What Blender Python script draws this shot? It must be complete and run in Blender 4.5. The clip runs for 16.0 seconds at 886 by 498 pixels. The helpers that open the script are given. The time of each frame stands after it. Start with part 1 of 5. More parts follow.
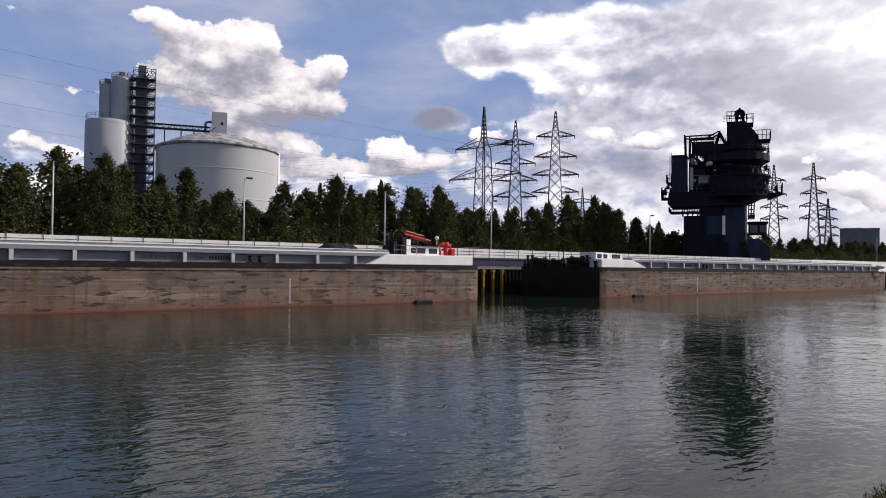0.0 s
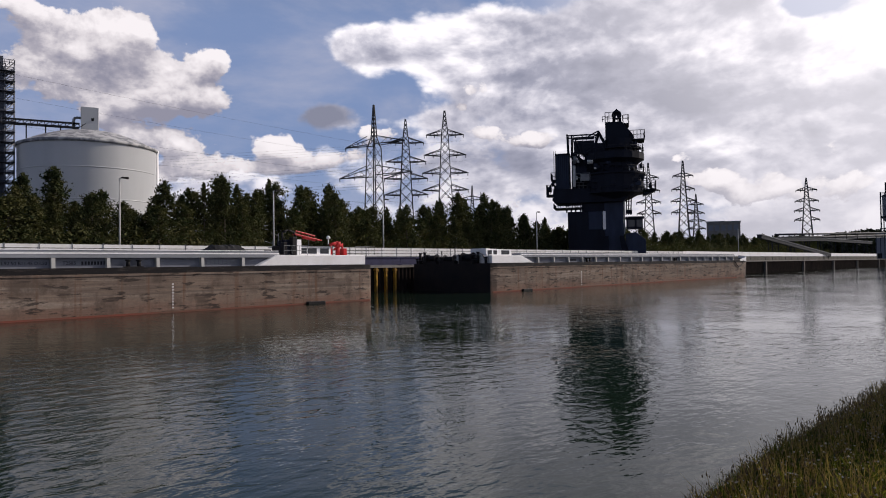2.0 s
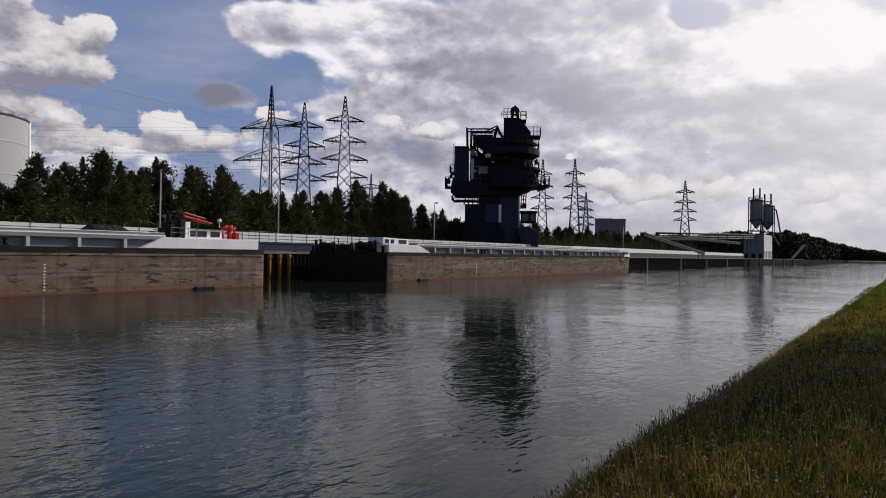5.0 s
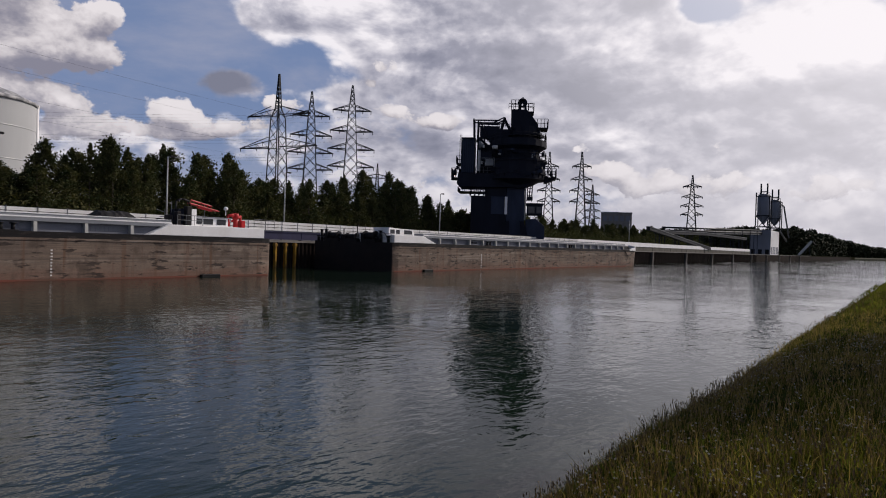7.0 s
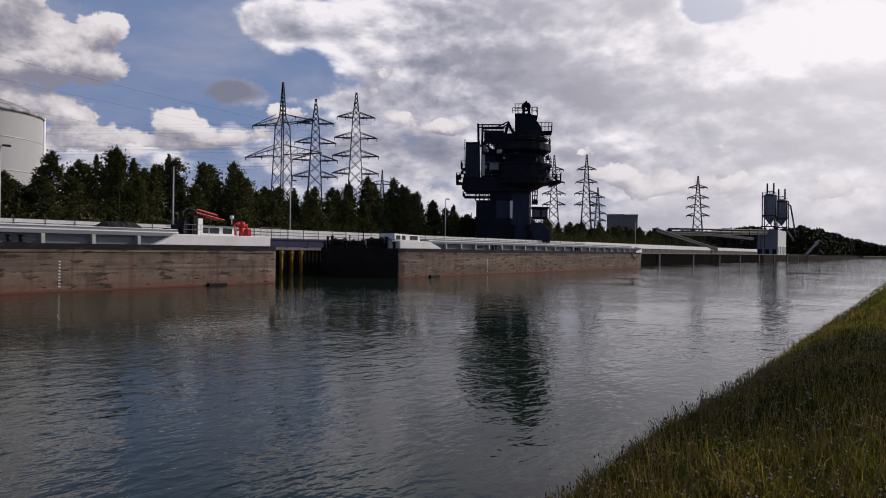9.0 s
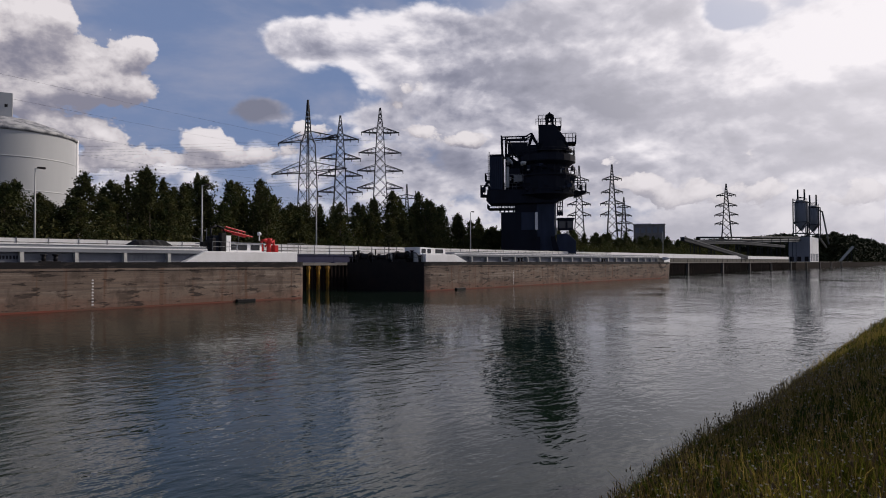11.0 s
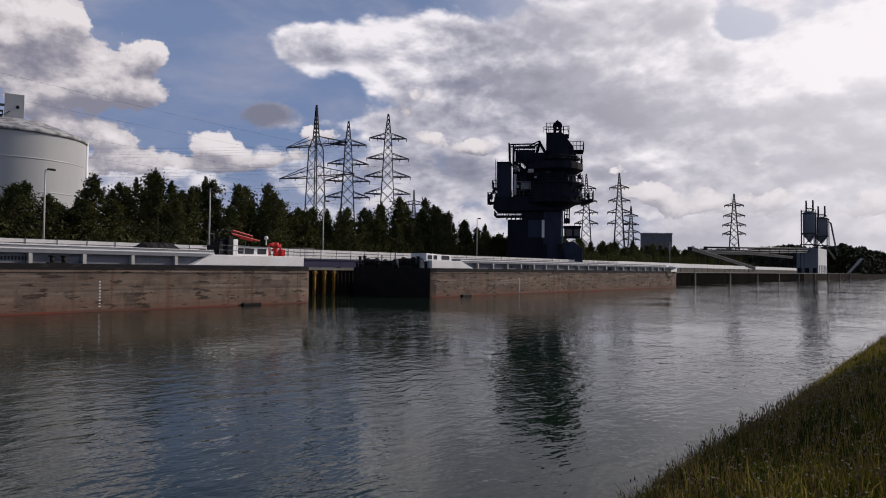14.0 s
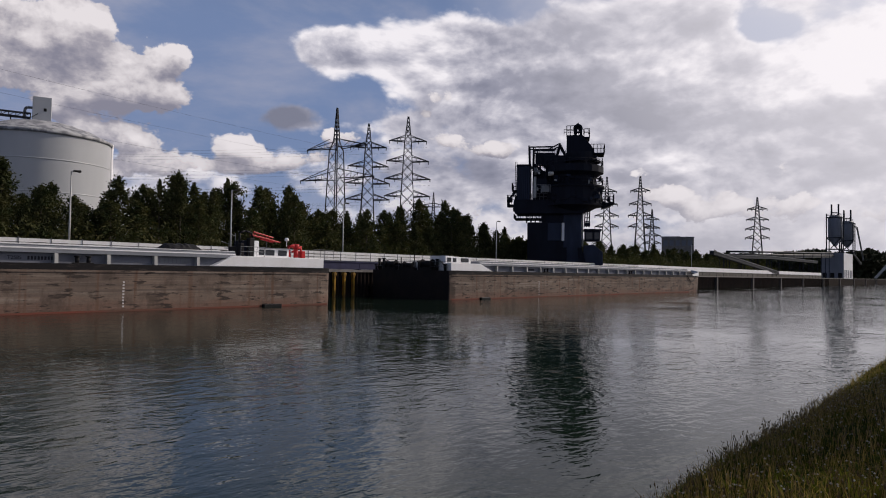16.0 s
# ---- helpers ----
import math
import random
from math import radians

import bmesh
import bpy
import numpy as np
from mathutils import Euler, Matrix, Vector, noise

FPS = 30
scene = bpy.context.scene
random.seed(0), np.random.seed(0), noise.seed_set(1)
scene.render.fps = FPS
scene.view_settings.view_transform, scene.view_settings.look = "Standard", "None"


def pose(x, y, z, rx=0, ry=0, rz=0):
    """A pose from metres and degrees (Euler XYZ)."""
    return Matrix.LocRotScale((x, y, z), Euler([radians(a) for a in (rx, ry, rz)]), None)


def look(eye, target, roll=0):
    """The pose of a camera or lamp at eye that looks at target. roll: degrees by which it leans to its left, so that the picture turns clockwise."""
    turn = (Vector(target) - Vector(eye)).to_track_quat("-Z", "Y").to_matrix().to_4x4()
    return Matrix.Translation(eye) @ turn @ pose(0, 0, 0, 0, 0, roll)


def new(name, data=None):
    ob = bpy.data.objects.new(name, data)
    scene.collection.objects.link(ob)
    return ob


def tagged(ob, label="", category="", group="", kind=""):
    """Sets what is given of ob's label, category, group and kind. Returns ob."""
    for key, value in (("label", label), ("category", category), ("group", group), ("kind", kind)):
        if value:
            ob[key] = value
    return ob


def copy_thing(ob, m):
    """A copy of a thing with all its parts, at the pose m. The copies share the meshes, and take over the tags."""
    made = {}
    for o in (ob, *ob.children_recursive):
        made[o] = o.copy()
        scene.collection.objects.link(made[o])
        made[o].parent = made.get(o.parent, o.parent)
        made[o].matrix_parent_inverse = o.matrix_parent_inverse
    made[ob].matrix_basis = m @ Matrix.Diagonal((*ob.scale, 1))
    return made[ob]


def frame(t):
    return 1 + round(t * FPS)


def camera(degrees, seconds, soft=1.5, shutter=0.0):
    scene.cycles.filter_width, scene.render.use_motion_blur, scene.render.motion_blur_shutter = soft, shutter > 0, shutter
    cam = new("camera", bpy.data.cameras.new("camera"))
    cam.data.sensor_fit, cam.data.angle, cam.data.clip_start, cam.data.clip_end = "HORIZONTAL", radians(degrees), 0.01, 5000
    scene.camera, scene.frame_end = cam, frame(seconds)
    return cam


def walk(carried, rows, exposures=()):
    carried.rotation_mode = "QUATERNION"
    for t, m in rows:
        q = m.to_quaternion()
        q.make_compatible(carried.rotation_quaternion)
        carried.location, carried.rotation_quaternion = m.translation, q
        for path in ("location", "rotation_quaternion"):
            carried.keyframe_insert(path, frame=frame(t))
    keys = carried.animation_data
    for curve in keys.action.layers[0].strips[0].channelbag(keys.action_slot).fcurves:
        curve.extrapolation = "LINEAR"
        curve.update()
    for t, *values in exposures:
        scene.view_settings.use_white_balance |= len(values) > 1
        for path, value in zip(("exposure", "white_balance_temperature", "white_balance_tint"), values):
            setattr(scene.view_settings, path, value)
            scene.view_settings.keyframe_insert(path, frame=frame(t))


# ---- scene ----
cam = camera(66.40, 16.0, soft=1.0)
EYE = (0.0, 0.0, 3.0)   # metres above the water; x runs along the canal, y across it
PATH = [
    (0, -37.95, 1.47, -0.67),
    (0.5, -39.03, 1.02, 0.53),
    (1, -40.48, 0.89, 1.11),
    (1.5, -42.95, 1.46, 1.85),
    (2, -47.00, 1.33, 0.77),
    (2.5, -49.82, 0.55, 1.02),
    (3, -50.48, 0.87, 0.65),
    (3.5, -50.96, -0.26, 0.30),
    (4, -51.29, 0.51, 0.29),
    (4.5, -53.40, 1.10, -0.49),
    (5, -55.71, 0.42, -0.86),
    (7.5, -55.18, -0.39, -1.78),
    (8, -55.81, -0.38, -1.08),
    (8.5, -55.53, 0.18, -0.90),
    (9, -54.76, 0.08, -0.77),
    (11.5, -52.35, 1.55, 0.16),
    (12, -52.57, 1.98, -0.33),
    (12.5, -52.38, 1.91, -0.41),
    (13, -52.50, 1.85, -0.50),
    (13.5, -52.23, 2.05, -0.39),
    (14, -52.08, 1.71, -0.62),
    (14.5, -51.77, 1.84, -0.41),
    (15, -51.08, 1.84, -0.16),
    (15.5, -51.01, 2.02, -0.77),
    (16, -50.46, 1.90, -0.99),
]
walk(cam, [(t, pose(*EYE, 90 + p, r, y)) for t, y, p, r in PATH],
     exposures=[(0, -0.20, 6350, 16), (2, -0.40, 6350, 16), (5, -0.66, 6350, 16), (9, -0.68, 6350, 16), (12, -0.70, 6350, 16), (16, -0.68, 6350, 16)])

# ---- light ----
SUN_AZ = 113.0      # degrees from the +y axis towards +x
SUN_EL = 34.0
sun = new("sun", bpy.data.lights.new("sun", "SUN"))
sun.data.energy, sun.data.angle, sun.data.color = 5.0, radians(0.6), (1.0, 0.90, 0.76)
sd = Vector((math.sin(radians(SUN_AZ)) * math.cos(radians(SUN_EL)), math.cos(radians(SUN_AZ)) * math.cos(radians(SUN_EL)), math.sin(radians(SUN_EL))))
sun.matrix_world = look((0, 0, 80), Vector((0, 0, 80)) - sd)


def ramp(nt, fac, stops):
    n = nt.nodes.new("ShaderNodeValToRGB")
    e = n.color_ramp.elements
    while len(e) < len(stops):
        e.new(0.5)
    for el, (p, c) in zip(e, stops):
        el.position = p
        el.color = (c, c, c, 1) if isinstance(c, (int, float)) else (*c, 1)
    nt.links.new(fac, n.inputs[0])
    return n.outputs[0]


def maths(nt, op, a, b=0.0, c=0.0):
    n = nt.nodes.new("ShaderNodeMath")
    n.operation = op
    for i, v in enumerate((a, b, c)):
        if isinstance(v, (int, float)):
            n.inputs[i].default_value = v
        else:
            nt.links.new(v, n.inputs[i])
    return n.outputs[0]


def mixed(nt, fac, a, b, blend="MIX"):
    n = nt.nodes.new("ShaderNodeMix")
    n.data_type, n.blend_type = "RGBA", blend
    for sock, v in ((n.inputs[0], fac), (n.inputs[6], a), (n.inputs[7], b)):
        if isinstance(v, (int, float)):
            sock.default_value = v
        elif isinstance(v, tuple):
            sock.default_value = (*v, 1)
        else:
            nt.links.new(v, sock)
    return n.outputs[2]


def noise_tex(nt, vec, scale, detail=5.0, rough=0.55, dist=0.0):
    n = nt.nodes.new("ShaderNodeTexNoise")
    n.inputs["Scale"].default_value, n.inputs["Detail"].default_value = scale, detail
    n.inputs["Roughness"].default_value, n.inputs["Distortion"].default_value = rough, dist
    if vec is not None:
        nt.links.new(vec, n.inputs["Vector"])
    return n.outputs["Fac"]


# cloud puffs and patches: azimuth, elevation, half width, half height in degrees, weight
HEAPS = [(21.2, 17.5, 2.0, 1.8, 1), (22.9, 17.9, 0.9, 1.3, 0.6), (19.4, 15.5, 3.9, 2.4, 0.9), (25.3, 14.9, 3.4, 2.3, 1), (28.6, 16.5, 1.6, 1.2, 0.9), (16.0, 17.2, 2.3, 2.1, 0.7),
         (23.0, 12.9, 5.8, 1.2, 0.7), (27.1, 13.4, 2.8, 1.2, 0.6), (15.3, 13.8, 3.7, 2.0, 0.6), (13.7, 18.9, 2.4, 1.2, 0.6), (9.0, 12.6, 2.2, 0.8, 0.5), (5.9, 9.0, 1.6, 1.0, 0.9),
         (8.4, 8.2, 1.6, 0.7, 0.8), (5.0, 17.8, 1.4, 0.6, 0.7), (21.3, 10.1, 2.2, 1.8, 0.9), (20.0, 11.6, 1.0, 0.9, 0.8)]
LOW_PUFFS = [(25.4, 9.6, 2.5, 1.3, 0.8), (27.2, 7.9, 2.8, 1.0, 0.8), (24.0, 7.1, 2.7, 1.0, 0.6), (33.1, 9.9, 2.1, 1.1, 1), (36.7, 9.2, 4.3, 1.1, 0.9), (41.5, 11.2, 2.9, 1.0, 0.8),
             (33.8, 8.1, 4.3, 0.7, 0.6), (50.4, 11.0, 2.7, 1.0, 0.8), (54.5, 10.5, 2.2, 0.8, 0.7), (69.2, 6.2, 1.3, 1.0, 0.7), (71.2, 5.0, 1.4, 0.8, 0.6), (73.4, 5.6, 1.2, 0.9, 0.6), (66.3, 8.2, 1.0, 0.5, 0.5),
             (66.7, 6.6, 1.8, 0.7, 0.6), (77.6, 5.3, 2.8, 1.1, 0.6), (84.1, 4.9, 2.9, 1.3, 0.6), (50.1, 14.5, 2.0, 1.0, 0.8), (48.7, 13.1, 0.7, 0.4, 0.6), (50, 5.6, 300, 3.0, 0.30)]
COVER = [(40.3, 17.9, 2.7, 1.5, 0.9), (47.6, 18.4, 6.6, 2.4, 0.9), (53.4, 16.4, 7.2, 3.3, 1), (62.4, 15.0, 9.4, 4.2, 1), (67.0, 19.2, 5.9, 2.7, 0.8), (70.7, 16.4, 3.1, 2.0, 0.8),
         (81.8, 14.2, 7.6, 4.2, 1.2), (85.5, 7.9, 7.0, 4.2, 1), (75.9, 9.7, 8.3, 3.3, 1), (60.2, 8.7, 7.6, 2.4, 0.6), (37.5, 12.5, 3.3, 1.3, 0.9), (46.8, 12.2, 2.8, 1.2, 0.5),
         (75.8, 18.6, 2.2, 1.0, -1.0), (33.8, 14.7, 3.8, 2.5, -0.6)]
TONES = [(47.6, 19.2, 5.2, 1.7, 0.7), (51.9, 17.2, 3.8, 1.4, 0.25), (43.9, 16.0, 3.2, 1.0, 0.3), (55.3, 19.0, 3.8, 1.4, -0.5), (61.5, 15.5, 7.1, 2.8, -0.6), (67.6, 12.7, 5.0, 1.6, -0.8),
         (65.2, 17.6, 2.8, 1.7, 0.7), (70.7, 16.6, 2.9, 1.8, 1.1), (81.8, 15.8, 6.4, 1.9, 1.3), (86.5, 16.3, 3.8, 2.8, 1.2), (79.9, 12.0, 7.4, 1.6, -0.5), (84.8, 7.9, 4.3, 1.2, -0.7),
         (75.0, 13.6, 2.9, 1.0, 0.4), (75.9, 7.5, 5.4, 1.2, -0.3), (37.5, 12.5, 3.6, 1.5, -2.1), (50.6, 8.6, 5.2, 1.4, -0.4), (84.5, 4.6, 4.7, 1.4, 0.9), (71.7, 5.4, 3.9, 1.3, 0.5)]


def span(nt, value, lo, hi, to_lo=0.0, to_hi=1.0):
    n = nt.nodes.new("ShaderNodeMapRange")
    n.interpolation_type = "SMOOTHSTEP"
    for key, v in (("From Min", lo), ("From Max", hi), ("To Min", to_lo), ("To Max", to_hi)):
        n.inputs[key].default_value = v
    nt.links.new(value, n.inputs[0])
    return n.outputs[0]


def make_world():
    w = bpy.data.worlds.new("sky")
    w.use_nodes = True
    scene.world = w
    nt = w.node_tree
    nt.nodes.clear()
    sky = nt.nodes.new("ShaderNodeTexSky")
    sky.sky_type, sky.sun_disc = "NISHITA", False
    sky.sun_elevation, sky.sun_rotation = radians(SUN_EL), radians(SUN_AZ)
    sky.air_density, sky.dust_density, sky.ozone_density = 1.0, 0.6, 2.0
    co = nt.nodes.new("ShaderNodeTexCoord").outputs["Generated"]
    sx = nt.nodes.new("ShaderNodeSeparateXYZ")
    nt.links.new(co, sx.inputs[0])
    x, y, z = sx.outputs
    az = maths(nt, "MULTIPLY", maths(nt, "ARCTAN2", x, y), 57.29578)
    el = maths(nt, "MULTIPLY", maths(nt, "ARCSINE", z), 57.29578)

    def moved(shift, stretch=1.35):
        n = nt.nodes.new("ShaderNodeVectorMath")
        n.operation = "MULTIPLY_ADD"
        nt.links.new(co, n.inputs[0])
        n.inputs[1].default_value, n.inputs[2].default_value = (1, 1, stretch), shift
        return n.outputs[0]

    def patches(rows, up=0.0):
        field = None
        for a, e, wd, ht, k in rows:
            u = maths(nt, "MULTIPLY_ADD", az, 1.0 / wd, -a / wd)
            v = maths(nt, "MULTIPLY_ADD", el, 1.0 / ht, (up - e) / ht)
            g = maths(nt, "POWER", 0.4, maths(nt, "MULTIPLY_ADD", u, u, maths(nt, "MULTIPLY", v, v)))
            field = maths(nt, "MULTIPLY", g, k) if field is None else maths(nt, "MULTIPLY_ADD", g, k, field)
        return field

    def billow(vec, scale):
        """Rounded heads with creases between them."""
        n = nt.nodes.new("ShaderNodeTexVoronoi")
        n.inputs["Scale"].default_value, n.inputs["Detail"].default_value, n.inputs["Roughness"].default_value = scale, 3.0, 0.55
        nt.links.new(vec, n.inputs["Vector"])
        return n.outputs["Distance"]

    def heaped(shift, up):
        vec = moved(shift)
        bend = nt.nodes.new("ShaderNodeTexNoise")
        bend.inputs["Scale"].default_value, bend.inputs["Detail"].default_value = 9.0, 4.0
        nt.links.new(vec, bend.inputs["Vector"])
        wob = nt.nodes.new("ShaderNodeVectorMath")
        wob.operation = "MULTIPLY_ADD"
        nt.links.new(bend.outputs["Color"], wob.inputs[0])
        wob.inputs[1].default_value = (0.05, 0.05, 0.05)
        nt.links.new(vec, wob.inputs[2])
        d = maths(nt, "MULTIPLY_ADD", billow(wob.outputs[0], 20.0), -0.42, patches(HEAPS + LOW_PUFFS, up))
        d = maths(nt, "MULTIPLY_ADD", noise_tex(nt, vec, 11.0, 10.0, 0.62, 0.15), 2.3, d)
        return maths(nt, "ADD", d, -0.98)

    # blue ground of the sky, paler towards the horizon and towards the sun
    skyc = nt.nodes.new("ShaderNodeVectorMath")
    skyc.operation = "SCALE"
    skyc.inputs[3].default_value = 0.065
    nt.links.new(sky.outputs[0], skyc.inputs[0])
    col = mixed(nt, span(nt, el, 18.5, 32.0, 0.85, 0.10), skyc.outputs[0], (0.29, 0.41, 0.68))
    veil = noise_tex(nt, moved((3, 1, 0), 2.2), 3.2, 7.0, 0.58, 0.3)
    col = mixed(nt, maths(nt, "MULTIPLY", span(nt, veil, 0.38, 0.70, 0.0, 0.70), span(nt, el, 20.0, 30.0, 1.0, 0.15)), col, (0.66, 0.67, 0.77))

    # broken grey deck: thicker towards the sun, along the horizon and overhead
    base = maths(nt, "MULTIPLY", span(nt, az, 40.0, 64.0), 0.34)
    base = maths(nt, "ADD", base, span(nt, el, 21.0, 34.0, 0.0, -0.55))
    base = maths(nt, "ADD", base, span(nt, el, 6.0, 13.5, 0.42, 0.0))

    def broken(shift):
        d = maths(nt, "MULTIPLY_ADD", noise_tex(nt, moved(shift, 1.7), 5.5, 10.0, 0.56, 0.25), 2.0, -0.82)
        return maths(nt, "MULTIPLY_ADD", billow(moved(shift, 1.7), 13.0), -0.34, d)

    rough = broken((0, 0, 0))
    cov = maths(nt, "ADD", maths(nt, "ADD", patches(COVER), rough), base)
    deck = span(nt, cov, 0.16, 0.50)
    grain = noise_tex(nt, moved((7, 0, 2), 2.1), 7.0, 9.0, 0.58, 0.35)
    tone = maths(nt, "MULTIPLY_ADD", patches(TONES), 0.42, maths(nt, "MULTIPLY_ADD", grain, 1.25, -0.06))
    tone = maths(nt, "MULTIPLY_ADD", maths(nt, "SUBTRACT", rough, broken((0.010, -0.004, 0.022))), 1.0, tone)
    tone = maths(nt, "ADD", tone, span(nt, cov, 0.25, 0.80, 0.24, 0.0))
    tone = maths(nt, "ADD", tone, span(nt, el, 20.0, 32.0, 0.0, -0.40))
    tone = maths(nt, "ADD", tone, span(nt, az, 20.0, 45.0, 0.14, 0.0))
    grey = ramp(nt, tone, [(0.08, (0.32, 0.34, 0.43)), (0.40, (0.48, 0.495, 0.59)), (0.64, (0.80, 0.80, 0.87)), (0.95, (1.40, 1.37, 1.36))])
    col = mixed(nt, deck, col, grey)

    # heaped white clouds with grey bases
    dens = heaped((0, 0, 0), 0.0)
    ahead = heaped((0.012, -0.004, 0.018), 1.15)
    lit = maths(nt, "MULTIPLY_ADD", maths(nt, "SUBTRACT", dens, ahead), 0.85, 0.47)
    white = ramp(nt, lit, [(0.12, (0.38, 0.38, 0.46)), (0.40, (0.58, 0.56, 0.61)), (0.66, (0.92, 0.88, 0.88)), (1.0, (1.24, 1.19, 1.16))])
    col = mixed(nt, span(nt, dens, 0.36, 0.54), col, white)

    # towards the sun the clouds glow
    dot = nt.nodes.new("ShaderNodeVectorMath")
    dot.operation = "DOT_PRODUCT"
    nt.links.new(co, dot.inputs[0])
    dot.inputs[1].default_value = sd
    near = ramp(nt, dot.outputs["Value"], [(0.56, 0.0), (0.94, 1.0)])
    col = mixed(nt, maths(nt, "MULTIPLY", near, 0.72), col, (1.6, 1.55, 1.5))
    col = mixed(nt, span(nt, el, 0.0, 9.0, 0.62, 0.0), col, (0.80, 0.79, 0.83))
    bg = nt.nodes.new("ShaderNodeBackground")
    bg.inputs[1].default_value = 1.0
    nt.links.new(col, bg.inputs[0])
    out = nt.nodes.new("ShaderNodeOutputWorld")
    nt.links.new(bg.outputs[0], out.inputs[0])


make_world()

# ---- materials ----
def mat(name, c1, c2=None, rough=0.7, metal=0.0, scale=1.0, bump=0.0, bscale=20.0, streak=None, sharp=(0.35, 0.65), spec=0.12, jitter=0.0, trans=0.0):
    """Two base colours mixed by noise at two scales; streak: (x, y, z) stretch of a second noise; jitter: change from piece to piece."""
    m = bpy.data.materials.new(name)
    m.use_nodes = True
    nt = m.node_tree
    b = nt.nodes["Principled BSDF"]
    b.inputs["Metallic"].default_value = metal
    b.inputs["Specular IOR Level"].default_value = spec
    co = nt.nodes.new("ShaderNodeTexCoord").outputs["Object"]
    mp = nt.nodes.new("ShaderNodeMapping")
    nt.links.new(co, mp.inputs[0])
    if streak:
        mp.inputs["Scale"].default_value = streak
    vec = mp.outputs[0]
    big = noise_tex(nt, vec, scale, 6.0, 0.6)
    fine = noise_tex(nt, co, bscale, 4.0, 0.6)
    c2 = c2 or tuple(0.7 * v for v in c1)
    f = ramp(nt, maths(nt, "ADD", maths(nt, "MULTIPLY", big, 0.75), maths(nt, "MULTIPLY", fine, 0.25)), [(sharp[0], 0.0), (sharp[1], 1.0)])
    col = mixed(nt, f, c1, c2)
    if jitter:
        rnd = nt.nodes.new("ShaderNodeObjectInfo").outputs["Random"]
        isl = nt.nodes.new("ShaderNodeNewGeometry").outputs["Random Per Island"]
        v = maths(nt, "ADD", 1.0 - jitter, maths(nt, "MULTIPLY", maths(nt, "ADD", rnd, isl), jitter))
        hsv = nt.nodes.new("ShaderNodeHueSaturation")
        nt.links.new(v, hsv.inputs["Value"])
        nt.links.new(col, hsv.inputs["Color"])
        col = hsv.outputs[0]
    nt.links.new(col, b.inputs["Base Color"])
    r = nt.nodes.new("ShaderNodeMapRange")
    r.inputs["To Min"].default_value, r.inputs["To Max"].default_value = max(0.02, rough - 0.12), min(1.0, rough + 0.1)
    nt.links.new(fine, r.inputs[0])
    nt.links.new(r.outputs[0], b.inputs["Roughness"])
    if bump:
        bp = nt.nodes.new("ShaderNodeBump")
        bp.inputs["Strength"].default_value, bp.inputs["Distance"].default_value = 0.6, bump
        nt.links.new(fine, bp.inputs["Height"])
        nt.links.new(bp.outputs[0], b.inputs["Normal"])
    if trans:       # thin leaves let light through
        tl = nt.nodes.new("ShaderNodeBsdfTranslucent")
        gain = mixed(nt, 1.0, col, (2.0, 2.1, 1.1), "MULTIPLY")
        nt.links.new(gain, tl.inputs[0])
        mx = nt.nodes.new("ShaderNodeMixShader")
        mx.inputs[0].default_value = trans
        nt.links.new(b.outputs[0], mx.inputs[1])
        nt.links.new(tl.outputs[0], mx.inputs[2])
        nt.links.new(mx.outputs[0], nt.nodes["Material Output"].inputs[0])
    return m


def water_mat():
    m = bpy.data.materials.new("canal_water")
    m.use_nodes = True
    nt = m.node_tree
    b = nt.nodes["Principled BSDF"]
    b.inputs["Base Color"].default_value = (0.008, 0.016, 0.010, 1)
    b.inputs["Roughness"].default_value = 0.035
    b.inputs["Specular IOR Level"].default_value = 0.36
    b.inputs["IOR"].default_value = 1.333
    co = nt.nodes.new("ShaderNodeTexCoord").outputs["Object"]
    mp = nt.nodes.new("ShaderNodeMapping")
    mp.inputs["Scale"].default_value = (1.0, 1.7, 1.0)
    mp.inputs["Rotation"].default_value = (0, 0, radians(35))
    nt.links.new(co, mp.inputs[0])
    a = noise_tex(nt, mp.outputs[0], 1.0, 2.0, 0.5, 0.5)
    c = noise_tex(nt, mp.outputs[0], 3.4, 2.0, 0.5, 0.3)
    calm = ramp(nt, noise_tex(nt, co, 0.06, 3.0, 0.5), [(0.38, 0.30), (0.60, 1.0)])
    big = noise_tex(nt, mp.outputs[0], 0.30, 2.0, 0.45, 0.6)
    hgt = maths(nt, "ADD", maths(nt, "MULTIPLY_ADD", a, 0.040, maths(nt, "MULTIPLY", big, 0.024)), maths(nt, "MULTIPLY", c, 0.018))
    hgt = maths(nt, "MULTIPLY", hgt, calm)
    bp = nt.nodes.new("ShaderNodeBump")
    bp.inputs["Strength"].default_value, bp.inputs["Distance"].default_value = 1.0, 1.0
    nt.links.new(hgt, bp.inputs["Height"])
    nt.links.new(bp.outputs[0], b.inputs["Normal"])
    return m


